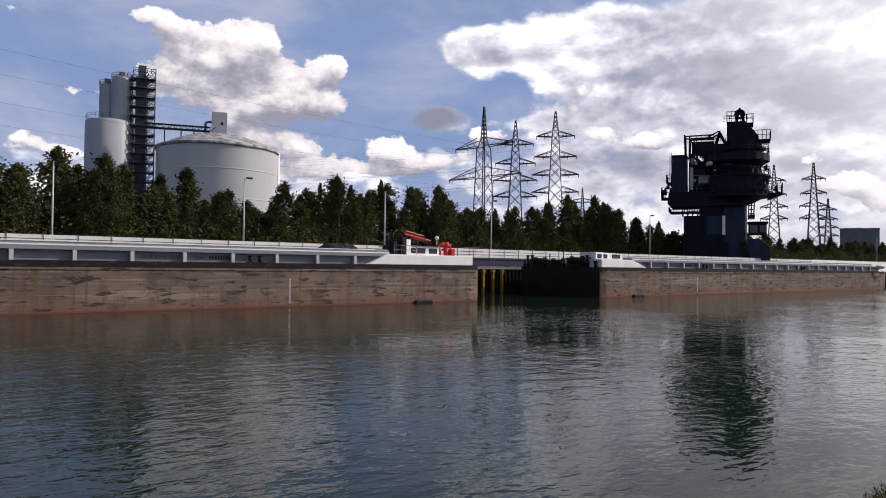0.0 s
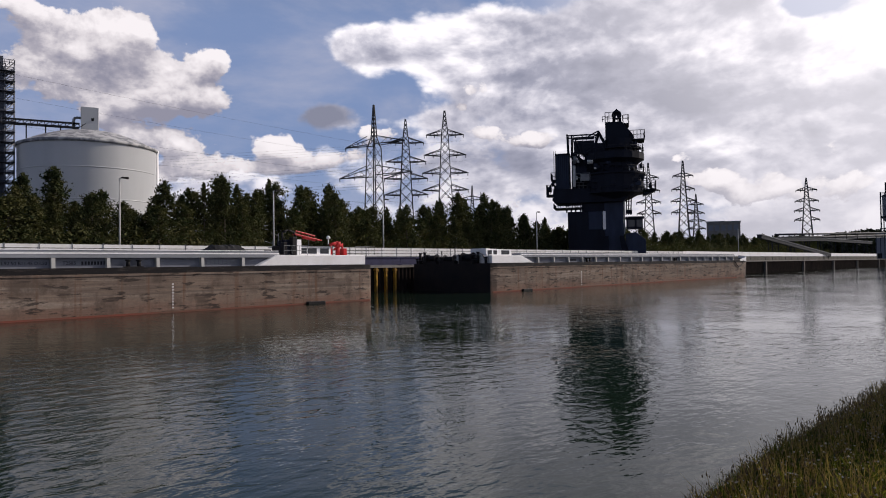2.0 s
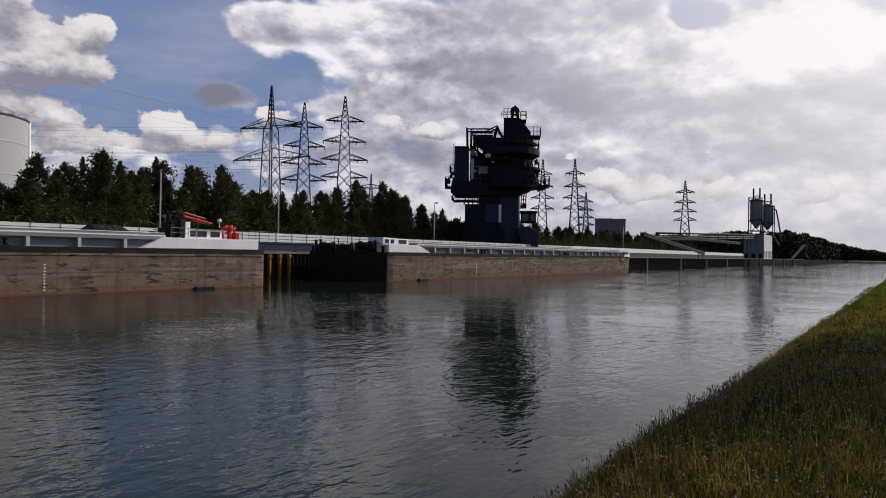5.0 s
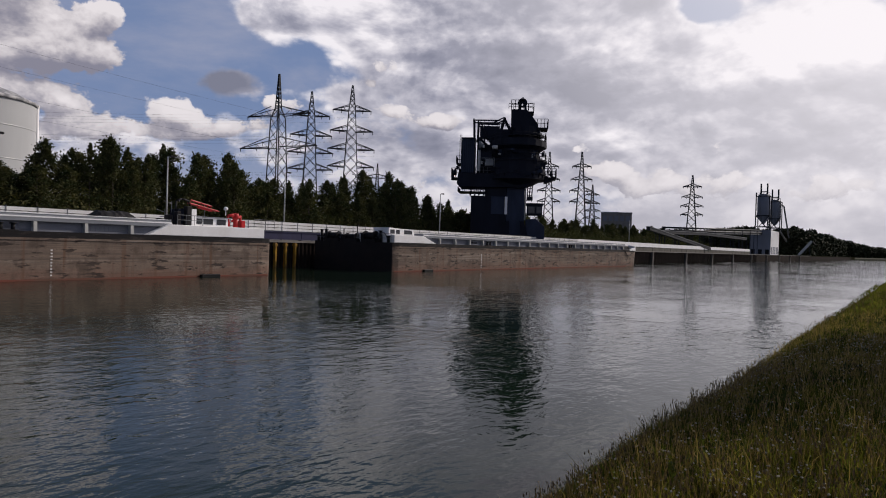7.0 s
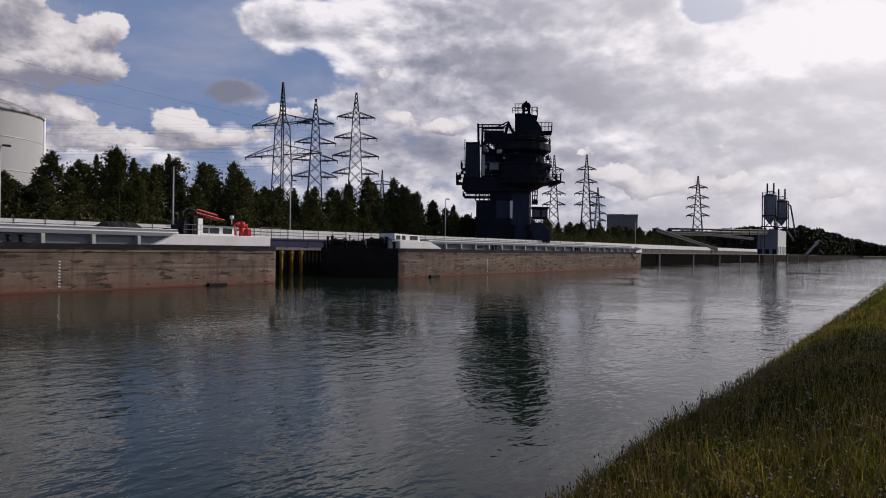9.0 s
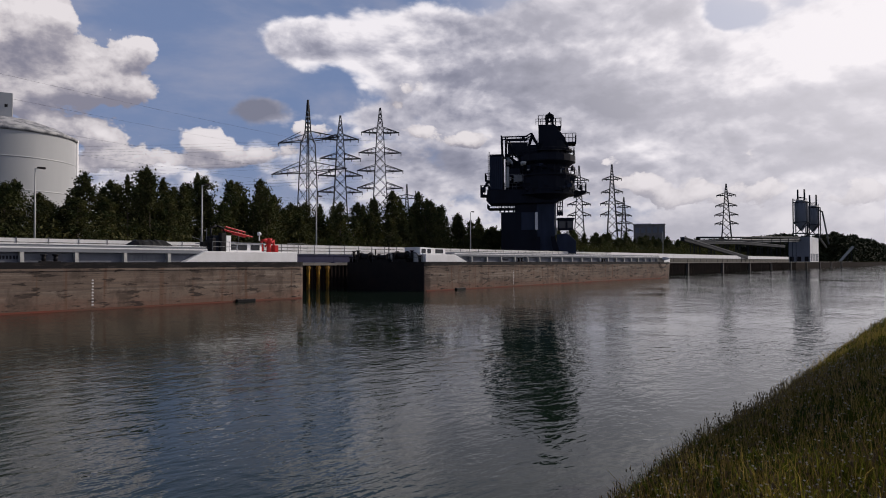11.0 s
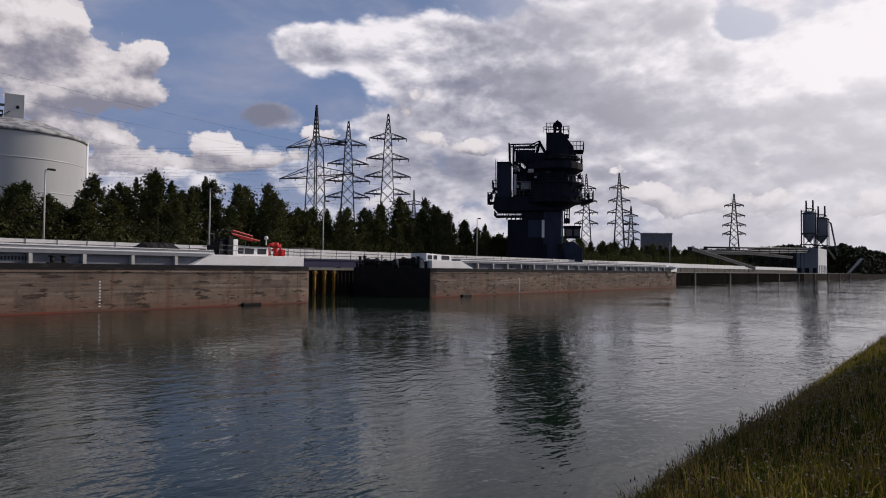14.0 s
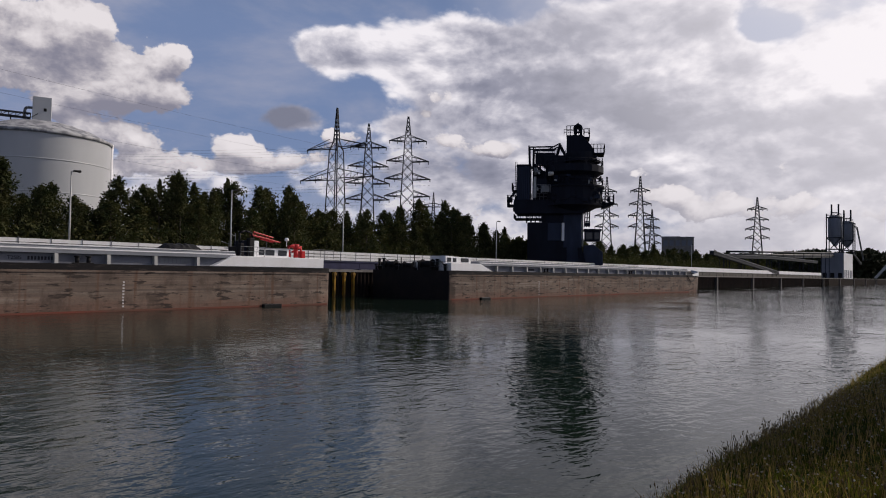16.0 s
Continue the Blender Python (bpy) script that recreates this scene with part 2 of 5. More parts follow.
def hull_mat():
    """Sun-bleached brown steel with scraped bands, dark scuffs and rust runs."""
    m = bpy.data.materials.new("weathered_hull_steel")
    m.use_nodes = True
    nt = m.node_tree
    b = nt.nodes["Principled BSDF"]
    co = nt.nodes.new("ShaderNodeTexCoord").outputs["Object"]

    def stretched(scale, size, detail=5.0, rough=0.6):
        mp = nt.nodes.new("ShaderNodeMapping")
        mp.inputs["Scale"].default_value = scale
        nt.links.new(co, mp.inputs[0])
        return noise_tex(nt, mp.outputs[0], size, detail, rough)

    base = mixed(nt, ramp(nt, stretched((0.5, 1, 1), 0.35), [(0.35, 0.0), (0.65, 1.0)]), (0.215, 0.160, 0.125), (0.125, 0.096, 0.080))
    pale = mixed(nt, ramp(nt, stretched((0.12, 1, 3.0), 1.1), [(0.52, 0.0), (0.70, 0.7)]), base, (0.34, 0.285, 0.24))
    lines = mixed(nt, ramp(nt, stretched((0.025, 1, 6.0), 1.0, 6.0, 0.6), [(0.50, 0.0), (0.66, 0.6)]), pale, (0.085, 0.068, 0.058))
    sz = nt.nodes.new("ShaderNodeSeparateXYZ")
    nt.links.new(co, sz.inputs[0])
    wet = maths(nt, "MULTIPLY_ADD", stretched((0.3, 1, 1.4), 1.2, 6.0, 0.65), -1.9, sz.outputs[2])
    pale = mixed(nt, span(nt, wet, -0.80, 0.15, 0.62, 0.0), lines, (0.175, 0.095, 0.068))
    runs = mixed(nt, ramp(nt, stretched((3.0, 1, 0.16), 0.8), [(0.54, 0.0), (0.70, 0.75)]), pale, (0.13, 0.065, 0.04))
    scuff = mixed(nt, ramp(nt, stretched((0.7, 1, 3.6), 0.9, 7.0, 0.66), [(0.55, 0.0), (0.60, 0.9)]), runs, (0.028, 0.023, 0.021))
    blot = mixed(nt, ramp(nt, stretched((0.9, 1, 0.7), 0.6, 8.0, 0.7), [(0.52, 0.0), (0.64, 0.8)]), scuff, (0.075, 0.056, 0.046))
    fine = stretched((1, 1, 1), 9.0)
    col = mixed(nt, ramp(nt, fine, [(0.4, 0.0), (0.7, 0.35)]), blot, (0.10, 0.075, 0.06))
    nt.links.new(col, b.inputs["Base Color"])
    b.inputs["Roughness"].default_value = 0.72
    b.inputs["Specular IOR Level"].default_value = 0.12
    bp = nt.nodes.new("ShaderNodeBump")
    bp.inputs["Strength"].default_value, bp.inputs["Distance"].default_value = 0.7, 0.02
    nt.links.new(stretched((1, 1, 0.8), 1.6), bp.inputs["Height"])
    nt.links.new(bp.outputs[0], b.inputs["Normal"])
    return m


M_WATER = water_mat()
M_HULL = hull_mat()
M_BOOT = mat("red_boot_topping", (0.19, 0.055, 0.038), (0.12, 0.07, 0.052), 0.8, 0.0, 1.0, streak=(0.3, 1, 2))
M_GUNWALE = mat("scuffed_black_fender_band", (0.014, 0.013, 0.014), (0.055, 0.046, 0.042), 0.75, 0.0, 1.6, streak=(0.6, 1, 3), sharp=(0.53, 0.66))
M_STERN_SHADE = mat("shaded_stern_black", (0.010, 0.010, 0.012), (0.02, 0.016, 0.015), 0.6, 0.0, 0.8, 0.003, 10.0)
M_GREY = mat("grey_coaming_paint", (0.25, 0.265, 0.29), (0.17, 0.18, 0.20), 0.5, 0.0, 0.8, streak=(0.4, 1, 2))
M_PANEL = mat("blue_grey_panel_paint", (0.19, 0.20, 0.235), (0.135, 0.142, 0.168), 0.5, 0.0, 0.7, streak=(0.5, 1, 1.5))
M_WHITE = mat("white_paint", (0.80, 0.80, 0.81), (0.62, 0.60, 0.58), 0.45, 0.0, 0.9, streak=(0.6, 1, 0.4), sharp=(0.45, 0.8))
M_BOARD = mat("white_fence_board", (0.80, 0.80, 0.80), (0.66, 0.65, 0.63), 0.5, 0.0, 0.9, jitter=0.06)
M_BLACK = mat("black_iron", (0.010, 0.010, 0.012), (0.022, 0.02, 0.02), 0.55, 0.2, 2.0)
M_RED = mat("red_crane_paint", (0.50, 0.03, 0.03), (0.34, 0.03, 0.03), 0.4, 0.0, 2.0)
M_YELLOW = mat("yellow_fender_paint", (0.42, 0.23, 0.025), (0.07, 0.045, 0.03), 0.6, 0.0, 1.6, streak=(1, 1, 0.5))
M_BLUE = mat("faded_blue_steel", (0.045, 0.045, 0.095), (0.03, 0.03, 0.055), 0.55, 0.0, 0.6)
M_INK = mat("black_lettering", (0.02, 0.02, 0.025), (0.03, 0.03, 0.035), 0.6)
M_COAL = mat("coal", (0.012, 0.012, 0.013), (0.025, 0.024, 0.023), 0.7, 0.0, 3.0, 0.04, 5.0)
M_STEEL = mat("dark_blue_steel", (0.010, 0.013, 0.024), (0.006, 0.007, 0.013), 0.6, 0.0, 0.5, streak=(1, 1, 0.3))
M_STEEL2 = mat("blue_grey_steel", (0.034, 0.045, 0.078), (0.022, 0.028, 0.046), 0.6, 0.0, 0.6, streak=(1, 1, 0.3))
M_GALV = mat("galvanised_steel", (0.20, 0.21, 0.22), (0.12, 0.125, 0.13), 0.55, 0.3, 0.8)
M_LAMP = mat("pale_lamp_post_paint", (0.48, 0.48, 0.46), (0.36, 0.36, 0.35), 0.5, 0.0, 2.0)
M_PYLON = mat("weathered_pylon_steel", (0.035, 0.038, 0.044), (0.022, 0.024, 0.028), 0.6, 0.2, 0.3)
M_SILO = mat("white_silo_steel", (0.46, 0.47, 0.475), (0.38, 0.39, 0.40), 0.35, 0.0, 0.12, streak=(1, 1, 0.15), spec=0.4)
M_SILO2 = mat("grey_silo_steel", (0.36, 0.38, 0.42), (0.29, 0.31, 0.345), 0.45, 0.0, 0.12, streak=(1, 1, 0.15))
M_TOWER = mat("blue_grey_tower_steel", (0.085, 0.095, 0.12), (0.05, 0.055, 0.07), 0.6, 0.0, 0.4)
M_SILOROOF = mat("weathered_silo_roof", (0.42, 0.42, 0.43), (0.17, 0.175, 0.19), 0.6, 0.0, 0.55, sharp=(0.44, 0.56))
M_CONC = mat("pale_concrete", (0.24, 0.225, 0.21), (0.15, 0.14, 0.13), 0.85, 0.0, 0.8, 0.004, 8.0)
M_PIER = mat("stained_concrete", (0.11, 0.10, 0.095), (0.07, 0.064, 0.06), 0.85, 0.0, 0.9, 0.004, 8.0)
M_PLANT = mat("grey_plant_cladding", (0.20, 0.215, 0.25), (0.15, 0.16, 0.185), 0.55, 0.0, 0.2, streak=(1, 1, 0.3))
M_GRASSG = mat("grassy_ground", (0.012, 0.014, 0.007), (0.024, 0.021, 0.012), 0.95, 0.0, 0.8, 0.02, 12.0, spec=0.0)
M_SOIL = mat("quay_gravel", (0.15, 0.14, 0.125), (0.09, 0.085, 0.075), 0.95, 0.0, 0.3, 0.01, 6.0)
M_SHEET = mat("rusty_sheet_piling", (0.030, 0.021, 0.018), (0.018, 0.015, 0.014), 0.85, 0.0, 1.0, 0.004, 8.0, streak=(1, 1, 0.3), spec=0.02)
M_LEAF = mat("autumn_green_leaves", (0.026, 0.036, 0.016), (0.082, 0.076, 0.032), 0.7, 0.0, 0.45, jitter=0.4, trans=0.10, sharp=(0.42, 0.62), spec=0.03)
M_WOODS = mat("distant_woods", (0.022, 0.030, 0.014), (0.036, 0.036, 0.017), 0.8, 0.0, 0.06, jitter=0.35)
M_BARK = mat("bark", (0.12, 0.10, 0.075), (0.06, 0.05, 0.04), 0.9, 0.0, 3.0, 0.01, 20.0)
M_BLADE = mat("meadow_grass", (0.022, 0.034, 0.007), (0.066, 0.060, 0.016), 0.8, 0.0, 0.7, jitter=0.7, trans=0.6, spec=0.02)
M_HERB = mat("dark_herb_leaves", (0.018, 0.028, 0.009), (0.035, 0.042, 0.013), 0.55, 0.0, 1.2, jitter=0.5, trans=0.3, spec=0.03)
M_PETAL = mat("white_meadow_flowers", (0.50, 0.48, 0.42), (0.26, 0.22, 0.16), 0.8, 0.0, 3.0)
M_GLASS = mat("dark_window_glass", (0.012, 0.014, 0.018), (0.02, 0.022, 0.026), 0.12, 0.0, 1.0, spec=0.5)

# ---- helpers for meshes ----
def box(bm, x0, y0, z0, x1, y1, z1):
    vs = [bm.verts.new(p) for p in ((x0, y0, z0), (x1, y0, z0), (x1, y1, z0), (x0, y1, z0), (x0, y0, z1), (x1, y0, z1), (x1, y1, z1), (x0, y1, z1))]
    for f in ((0, 3, 2, 1), (4, 5, 6, 7), (0, 1, 5, 4), (1, 2, 6, 5), (2, 3, 7, 6), (3, 0, 4, 7)):
        bm.faces.new([vs[i] for i in f])
    return vs


def tube(bm, a, b, r0, r1=None, n=8, caps=True):
    a, b = Vector(a), Vector(b)
    r1 = r0 if r1 is None else r1
    q = (b - a).to_track_quat("Z", "Y")
    rings = []
    for p, r in ((a, r0), (b, r1)):
        rings.append([bm.verts.new(p + q @ Vector((r * math.cos(2 * math.pi * i / n), r * math.sin(2 * math.pi * i / n), 0))) for i in range(n)])
    for i in range(n):
        f = bm.faces.new((rings[0][i], rings[0][(i + 1) % n], rings[1][(i + 1) % n], rings[1][i]))
        f.smooth = n > 6
    if caps:
        bm.faces.new(rings[0][::-1])
        bm.faces.new(rings[1])


def lathe(bm, profile, n=48, cx=0.0, cy=0.0):
    rings = []
    for r, z in profile:
        if r < 1e-4:
            rings.append([bm.verts.new((cx, cy, z))] * n)
        else:
            rings.append([bm.verts.new((cx + r * math.cos(2 * math.pi * i / n), cy + r * math.sin(2 * math.pi * i / n), z)) for i in range(n)])
    for a, b in zip(rings, rings[1:]):
        for i in range(n):
            j = (i + 1) % n
            vs = list(dict.fromkeys((a[i], a[j], b[j], b[i])))
            if len(vs) > 2:
                bm.faces.new(vs).smooth = True


def prism(bm, outline, y0, y1, axis="y"):
    """An outline of (x, z) points pulled along y from y0 to y1 (axis 'x': outline of (y, z) pulled along x)."""
    mk = (lambda u, v, w: (u, w, v)) if axis == "y" else (lambda u, v, w: (w, u, v))
    a = [bm.verts.new(mk(u, v, y0)) for u, v in outline]
    b = [bm.verts.new(mk(u, v, y1)) for u, v in outline]
    n = len(outline)
    for i in range(n):
        bm.faces.new((a[i], a[(i + 1) % n], b[(i + 1) % n], b[i]))
    bm.faces.new(a[::-1])
    bm.faces.new(b)


def railing(bm, pts, z, h=1.1, r=0.05, step=1.2):
    for (xa, ya), (xb, yb) in zip(pts, pts[1:]):
        n = max(1, int(math.hypot(xb - xa, yb - ya) / step))
        for i in range(n + 1):
            x, y = xa + (xb - xa) * i / n, ya + (yb - ya) * i / n
            tube(bm, (x, y, z), (x, y, z + h), r, n=4)
        for k in (0.5, 1.0):
            tube(bm, (xa, ya, z + h * k), (xb, yb, z + h * k), r, n=4)


def mesh(name, bm, material, bevel=0.0):
    if bevel:
        bmesh.ops.bevel(bm, geom=list(bm.edges), offset=bevel, segments=1, affect="EDGES")
    bmesh.ops.recalc_face_normals(bm, faces=list(bm.faces))
    me = bpy.data.meshes.new(name)
    bm.to_mesh(me)
    bm.free()
    me.materials.append(material)
    return me


def thing(name, x=0, y=0, z=0, rz=0, label="", category="", group="", kind=""):
    ob = new(name)
    ob.matrix_world = pose(x, y, z, 0, 0, rz)
    return tagged(ob, label, category, group, kind)


def part(name, bm, material, parent, label="", bevel=0.0):
    ob = new(name, mesh(name, bm, material, bevel))
    ob.parent = parent
    return tagged(ob, label)


def solid(name, bm, material, label="", category="", group="", kind="", bevel=0.0, at=None):
    ob = new(name, mesh(name, bm, material, bevel))
    if at is not None:
        ob.matrix_world = at
    return tagged(ob, label, category, group, kind)


def bm_():
    return bmesh.new()


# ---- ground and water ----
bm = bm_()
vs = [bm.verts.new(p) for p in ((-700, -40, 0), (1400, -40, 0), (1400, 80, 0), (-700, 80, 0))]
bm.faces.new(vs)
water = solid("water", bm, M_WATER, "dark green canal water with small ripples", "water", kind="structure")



def bank_shift(x):
    """How far the grassy edge wanders from a straight line."""
    return 0.06 * math.sin(x * 0.31) + 0.05 * math.sin(x * 0.83) - 0.012 * (min(max(x, 8.0), 70.0) - 8.0)


bm = bm_()
prof = [(-3000, 1.6), (-30, 1.5), (-2, 1.32), (0.9, 1.27), (1.7, 1.12), (2.4, 0.75), (3.4, -0.1), (5, -1.5), (9, -3.5), (57.8, -3.5), (57.9, 2.95), (75, 2.95), (3500, 2.95)]
xs = [-3000, -300, -40, 0] + [2 * i for i in range(1, 45)] + [120, 360, 4500]
rows = []
for x in xs:
    rows.append([bm.verts.new((x, y + (bank_shift(x) if -1 < y < 6 else 0), z + (0.06 * math.sin(x * 0.7 + y) if -3 < y < 3 else 0))) for y, z in prof])
for a, b in zip(rows, rows[1:]):
    for i in range(len(prof) - 1):
        bm.faces.new((a[i], b[i], b[i + 1], a[i + 1]))
solid("ground", bm, M_GRASSG, "grassy canal bank and flat industrial land", "ground", kind="structure")


# ---- quay ----
def sheet_pile(bm, x0, x1, y, z0, z1, pitch=0.6, depth=0.22):
    """A folded steel wall along x."""
    n = int((x1 - x0) / pitch)
    pts = []
    for i in range(n):
        x = x0 + i * pitch
        pts += [(x, y), (x + pitch * 0.3, y), (x + pitch * 0.5, y + depth), (x + pitch * 0.8, y + depth)]
    pts.append((x1, y))
    lo = [bm.verts.new((px, py, z0)) for px, py in pts]
    hi = [bm.verts.new((px, py, z1)) for px, py in pts]
    for i in range(len(pts) - 1):
        bm.faces.new((lo[i], lo[i + 1], hi[i + 1], hi[i]))


bm = bm_()
sheet_pile(bm, -120, 330, 57.45, -3.4, 2.75)
box(bm, 330, 57.45, -3.4, 900, 57.8, 2.6)
box(bm, -300, 57.45, -3.4, -120, 57.8, 2.75)
quay = solid("quay_wall", bm, M_SHEET, "rusty steel sheet pile wall behind the barges", "quay", kind="structure")
bm = bm_()
box(bm, -300, 57.3, 2.75, 520, 58.3, 3.0)
part("capping_beam", bm, M_CONC, quay, "pale concrete capping")
bm = bm_()
box(bm, -300, 58.3, 2.7, 520, 61.7, 2.98)
box(bm, -300, 62.1, 2.7, 400, 76, 2.99)
part("apron", bm, M_SOIL, quay, "grey gravel apron")

# concrete piers on the wall past the berth
bm = bm_()
box(bm, -0.5, -0.45, -3.4, 0.5, 0.1, 2.8)
pier_me = mesh("pier", bm, M_PIER)
for x in (148, 181, 214, 247, 280, 317, 354, 392, 430, 470):
    ob = new("pier", pier_me)
    ob.parent, ob.matrix_local = quay, pose(x, 57.4, 0)

# white sheeted fence further along the quay
fence2 = thing("fence", 143, 62, 0, 0, "smooth white sheeted fence far along the quay", "fence")
bm = bm_()
prism(bm, [(0, 4.12), (0.1, 4.12), (0.12, 5.2), (0.02, 5.24)], 0.02, 5.93, axis="x")
panel_me = mesh("panel", bm, M_WHITE)
bm = bm_()
box(bm, -0.04, 0.06, 2.95, 0.04, 0.2, 5.2)
post2_me = mesh("post", bm, M_PYLON)
for i in range(33):
    for nm, me in (("panel", panel_me), ("post", post2_me)):
        ob = new(nm, me)
        ob.parent, ob.matrix_local = fence2, pose(i * 5.95, 0, 0)
bm = bm_()
box(bm, 0, 0.13, 2.95, 197, 0.2, 4.1)
part("kick_plate", bm, M_SOIL, fence2, "grey lower cladding")

# yellow fender piles on the wall between the barges
for x in (50.35, 51.8, 53.2):
    pile = thing("fender_pile", x, 57.2, 0, 0, "yellow painted steel fender pile on the quay wall", "pile", "fender piles")
    bm = bm_()
    box(bm, -0.12, -0.16, -1.5, 0.12, 0.2, 2.72)
    part("post", bm, M_YELLOW, pile, bevel=0.02)
    bm = bm_()
    box(bm, -0.22, -0.2, 2.35, 0.22, 0.22, 2.6)
    part("bracket", bm, M_YELLOW, pile, bevel=0.02)

# blue beam that runs along the quay under the fence
beam = thing("crane_rail_beam", 0, 60.2, 0, 0, "faded blue steel beam along the quay", "beam")
for k, x in enumerate(range(-60, 138, 9)):
    bm = bm_()
    box(bm, x + 0.03, 0, 3.12, x + 8.97, 0.35, 3.95)
    box(bm, x + 0.03, -0.08, 3.88, x + 8.97, 0.43, 3.98)
    box(bm, x + 0.03, -0.08, 3.08, x + 8.97, 0.43, 3.18)
    box(bm, x - 0.12, -0.1, 2.98, x + 0.12, 0.4, 3.1)
    part("girder", bm, M_BLUE, beam)

# white board fence
fence = thing("fence", 0, 62, 0, 0, "white board fence with slim dark posts on the quay", "fence")
bm = bm_()
box(bm, 0, -0.02, 0, 2.5, 0.03, 0.31)
board_me = mesh("board", bm, M_BOARD)
bm = bm_()
box(bm, -0.035, -0.06, 2.95, 0.035, 0.05, 5.25)
post_me = mesh("post", bm, M_GALV)
for i in range(70):
    x = -32 + i * 2.5
    ob = new("post", post_me)
    ob.parent, ob.matrix_local = fence, pose(x, 0, 0)
    for k in range(3):
        ob = new("board", board_me)
        ob.parent, ob.matrix_local = fence, pose(x, 0, 4.12 + k * 0.365)
bm = bm_()
box(bm, -32, 0.05, 2.95, 143, 0.12, 4.1)
part("kick_plate", bm, M_PANEL, fence, "grey lower cladding")


# ---- barges ----
def hull_mesh(L, B, z0, z1, rake, zfun=None):
    """Rings along the hull between two heights; the bow rakes in over its last metres."""
    bm = bm_()
    st = [0.0, 0.25, 1.0] + [3.0 * i for i in range(1, int((L - 13) / 3) + 1)] + [L - 10, L - 6, L - 4.5, L - 3, L - 1.6, L - 0.7, L]
    rings = []
    for x in st:
        h = B / 2
        if x < 1.0:
            h -= 0.22 * (1 - x) ** 2
        t = max(0.0, (x - (L - 6)) / 6)
        h -= (B / 2 - 2.6) * t ** 2.2
        lift = rake * t ** 1.5
        top = z1 + 0.55 * t ** 2
        low = min(z0 + lift, top - 0.35)
        xb = x - 2.2 * t * t
        rings.append([bm.verts.new(p) for p in ((x, h, top), (xb, h * (1 - 0.10 * t), low), (xb, -h * (1 - 0.10 * t), low), (x, -h, top))])
    for a, b in zip(rings, rings[1:]):
        for i in range(4):
            bm.faces.new((a[i], a[(i + 1) % 4], b[(i + 1) % 4], b[i]))
    bm.faces.new(rings[0])
    bm.faces.new(rings[-1][::-1])
    return bm


def band(L, B, z0, z1, out):
    """A rubbing strake round the sides."""
    bm = bm_()
    for s in (-1, 1):
        box(bm, 0.3, s * (B / 2) - 0.04, z0, L - 10, s * (B / 2) + out * s + 0.04 * (s < 0), z1)
    return bm


def window(parent, x0, x1, y, z0, z1):
    bm = bm_()
    box(bm, x0 - 0.06, y - 0.04, z0 - 0.06, x1 + 0.06, y + 0.03, z1 + 0.06)
    fr = part("window_frame", bm, M_BLACK, parent)
    bm = bm_()
    box(bm, x0, y - 0.06, z0, x1, y - 0.042, z1)
    part("pane", bm, M_GLASS, parent)


def bollard(x, y, z, parent):
    bm = bm_()
    for d in (-0.35, 0.35):
        tube(bm, (x + d, y, z), (x + d, y, z + 0.42), 0.13, 0.12, 10)
        tube(bm, (x + d, y, z + 0.42), (x + d, y, z + 0.5), 0.2, 0.2, 10)
    box(bm, x - 0.6, y - 0.2, z, x + 0.6, y + 0.2, z + 0.07)
    part("bollard", bm, M_BLACK, parent, "black iron double bollard")


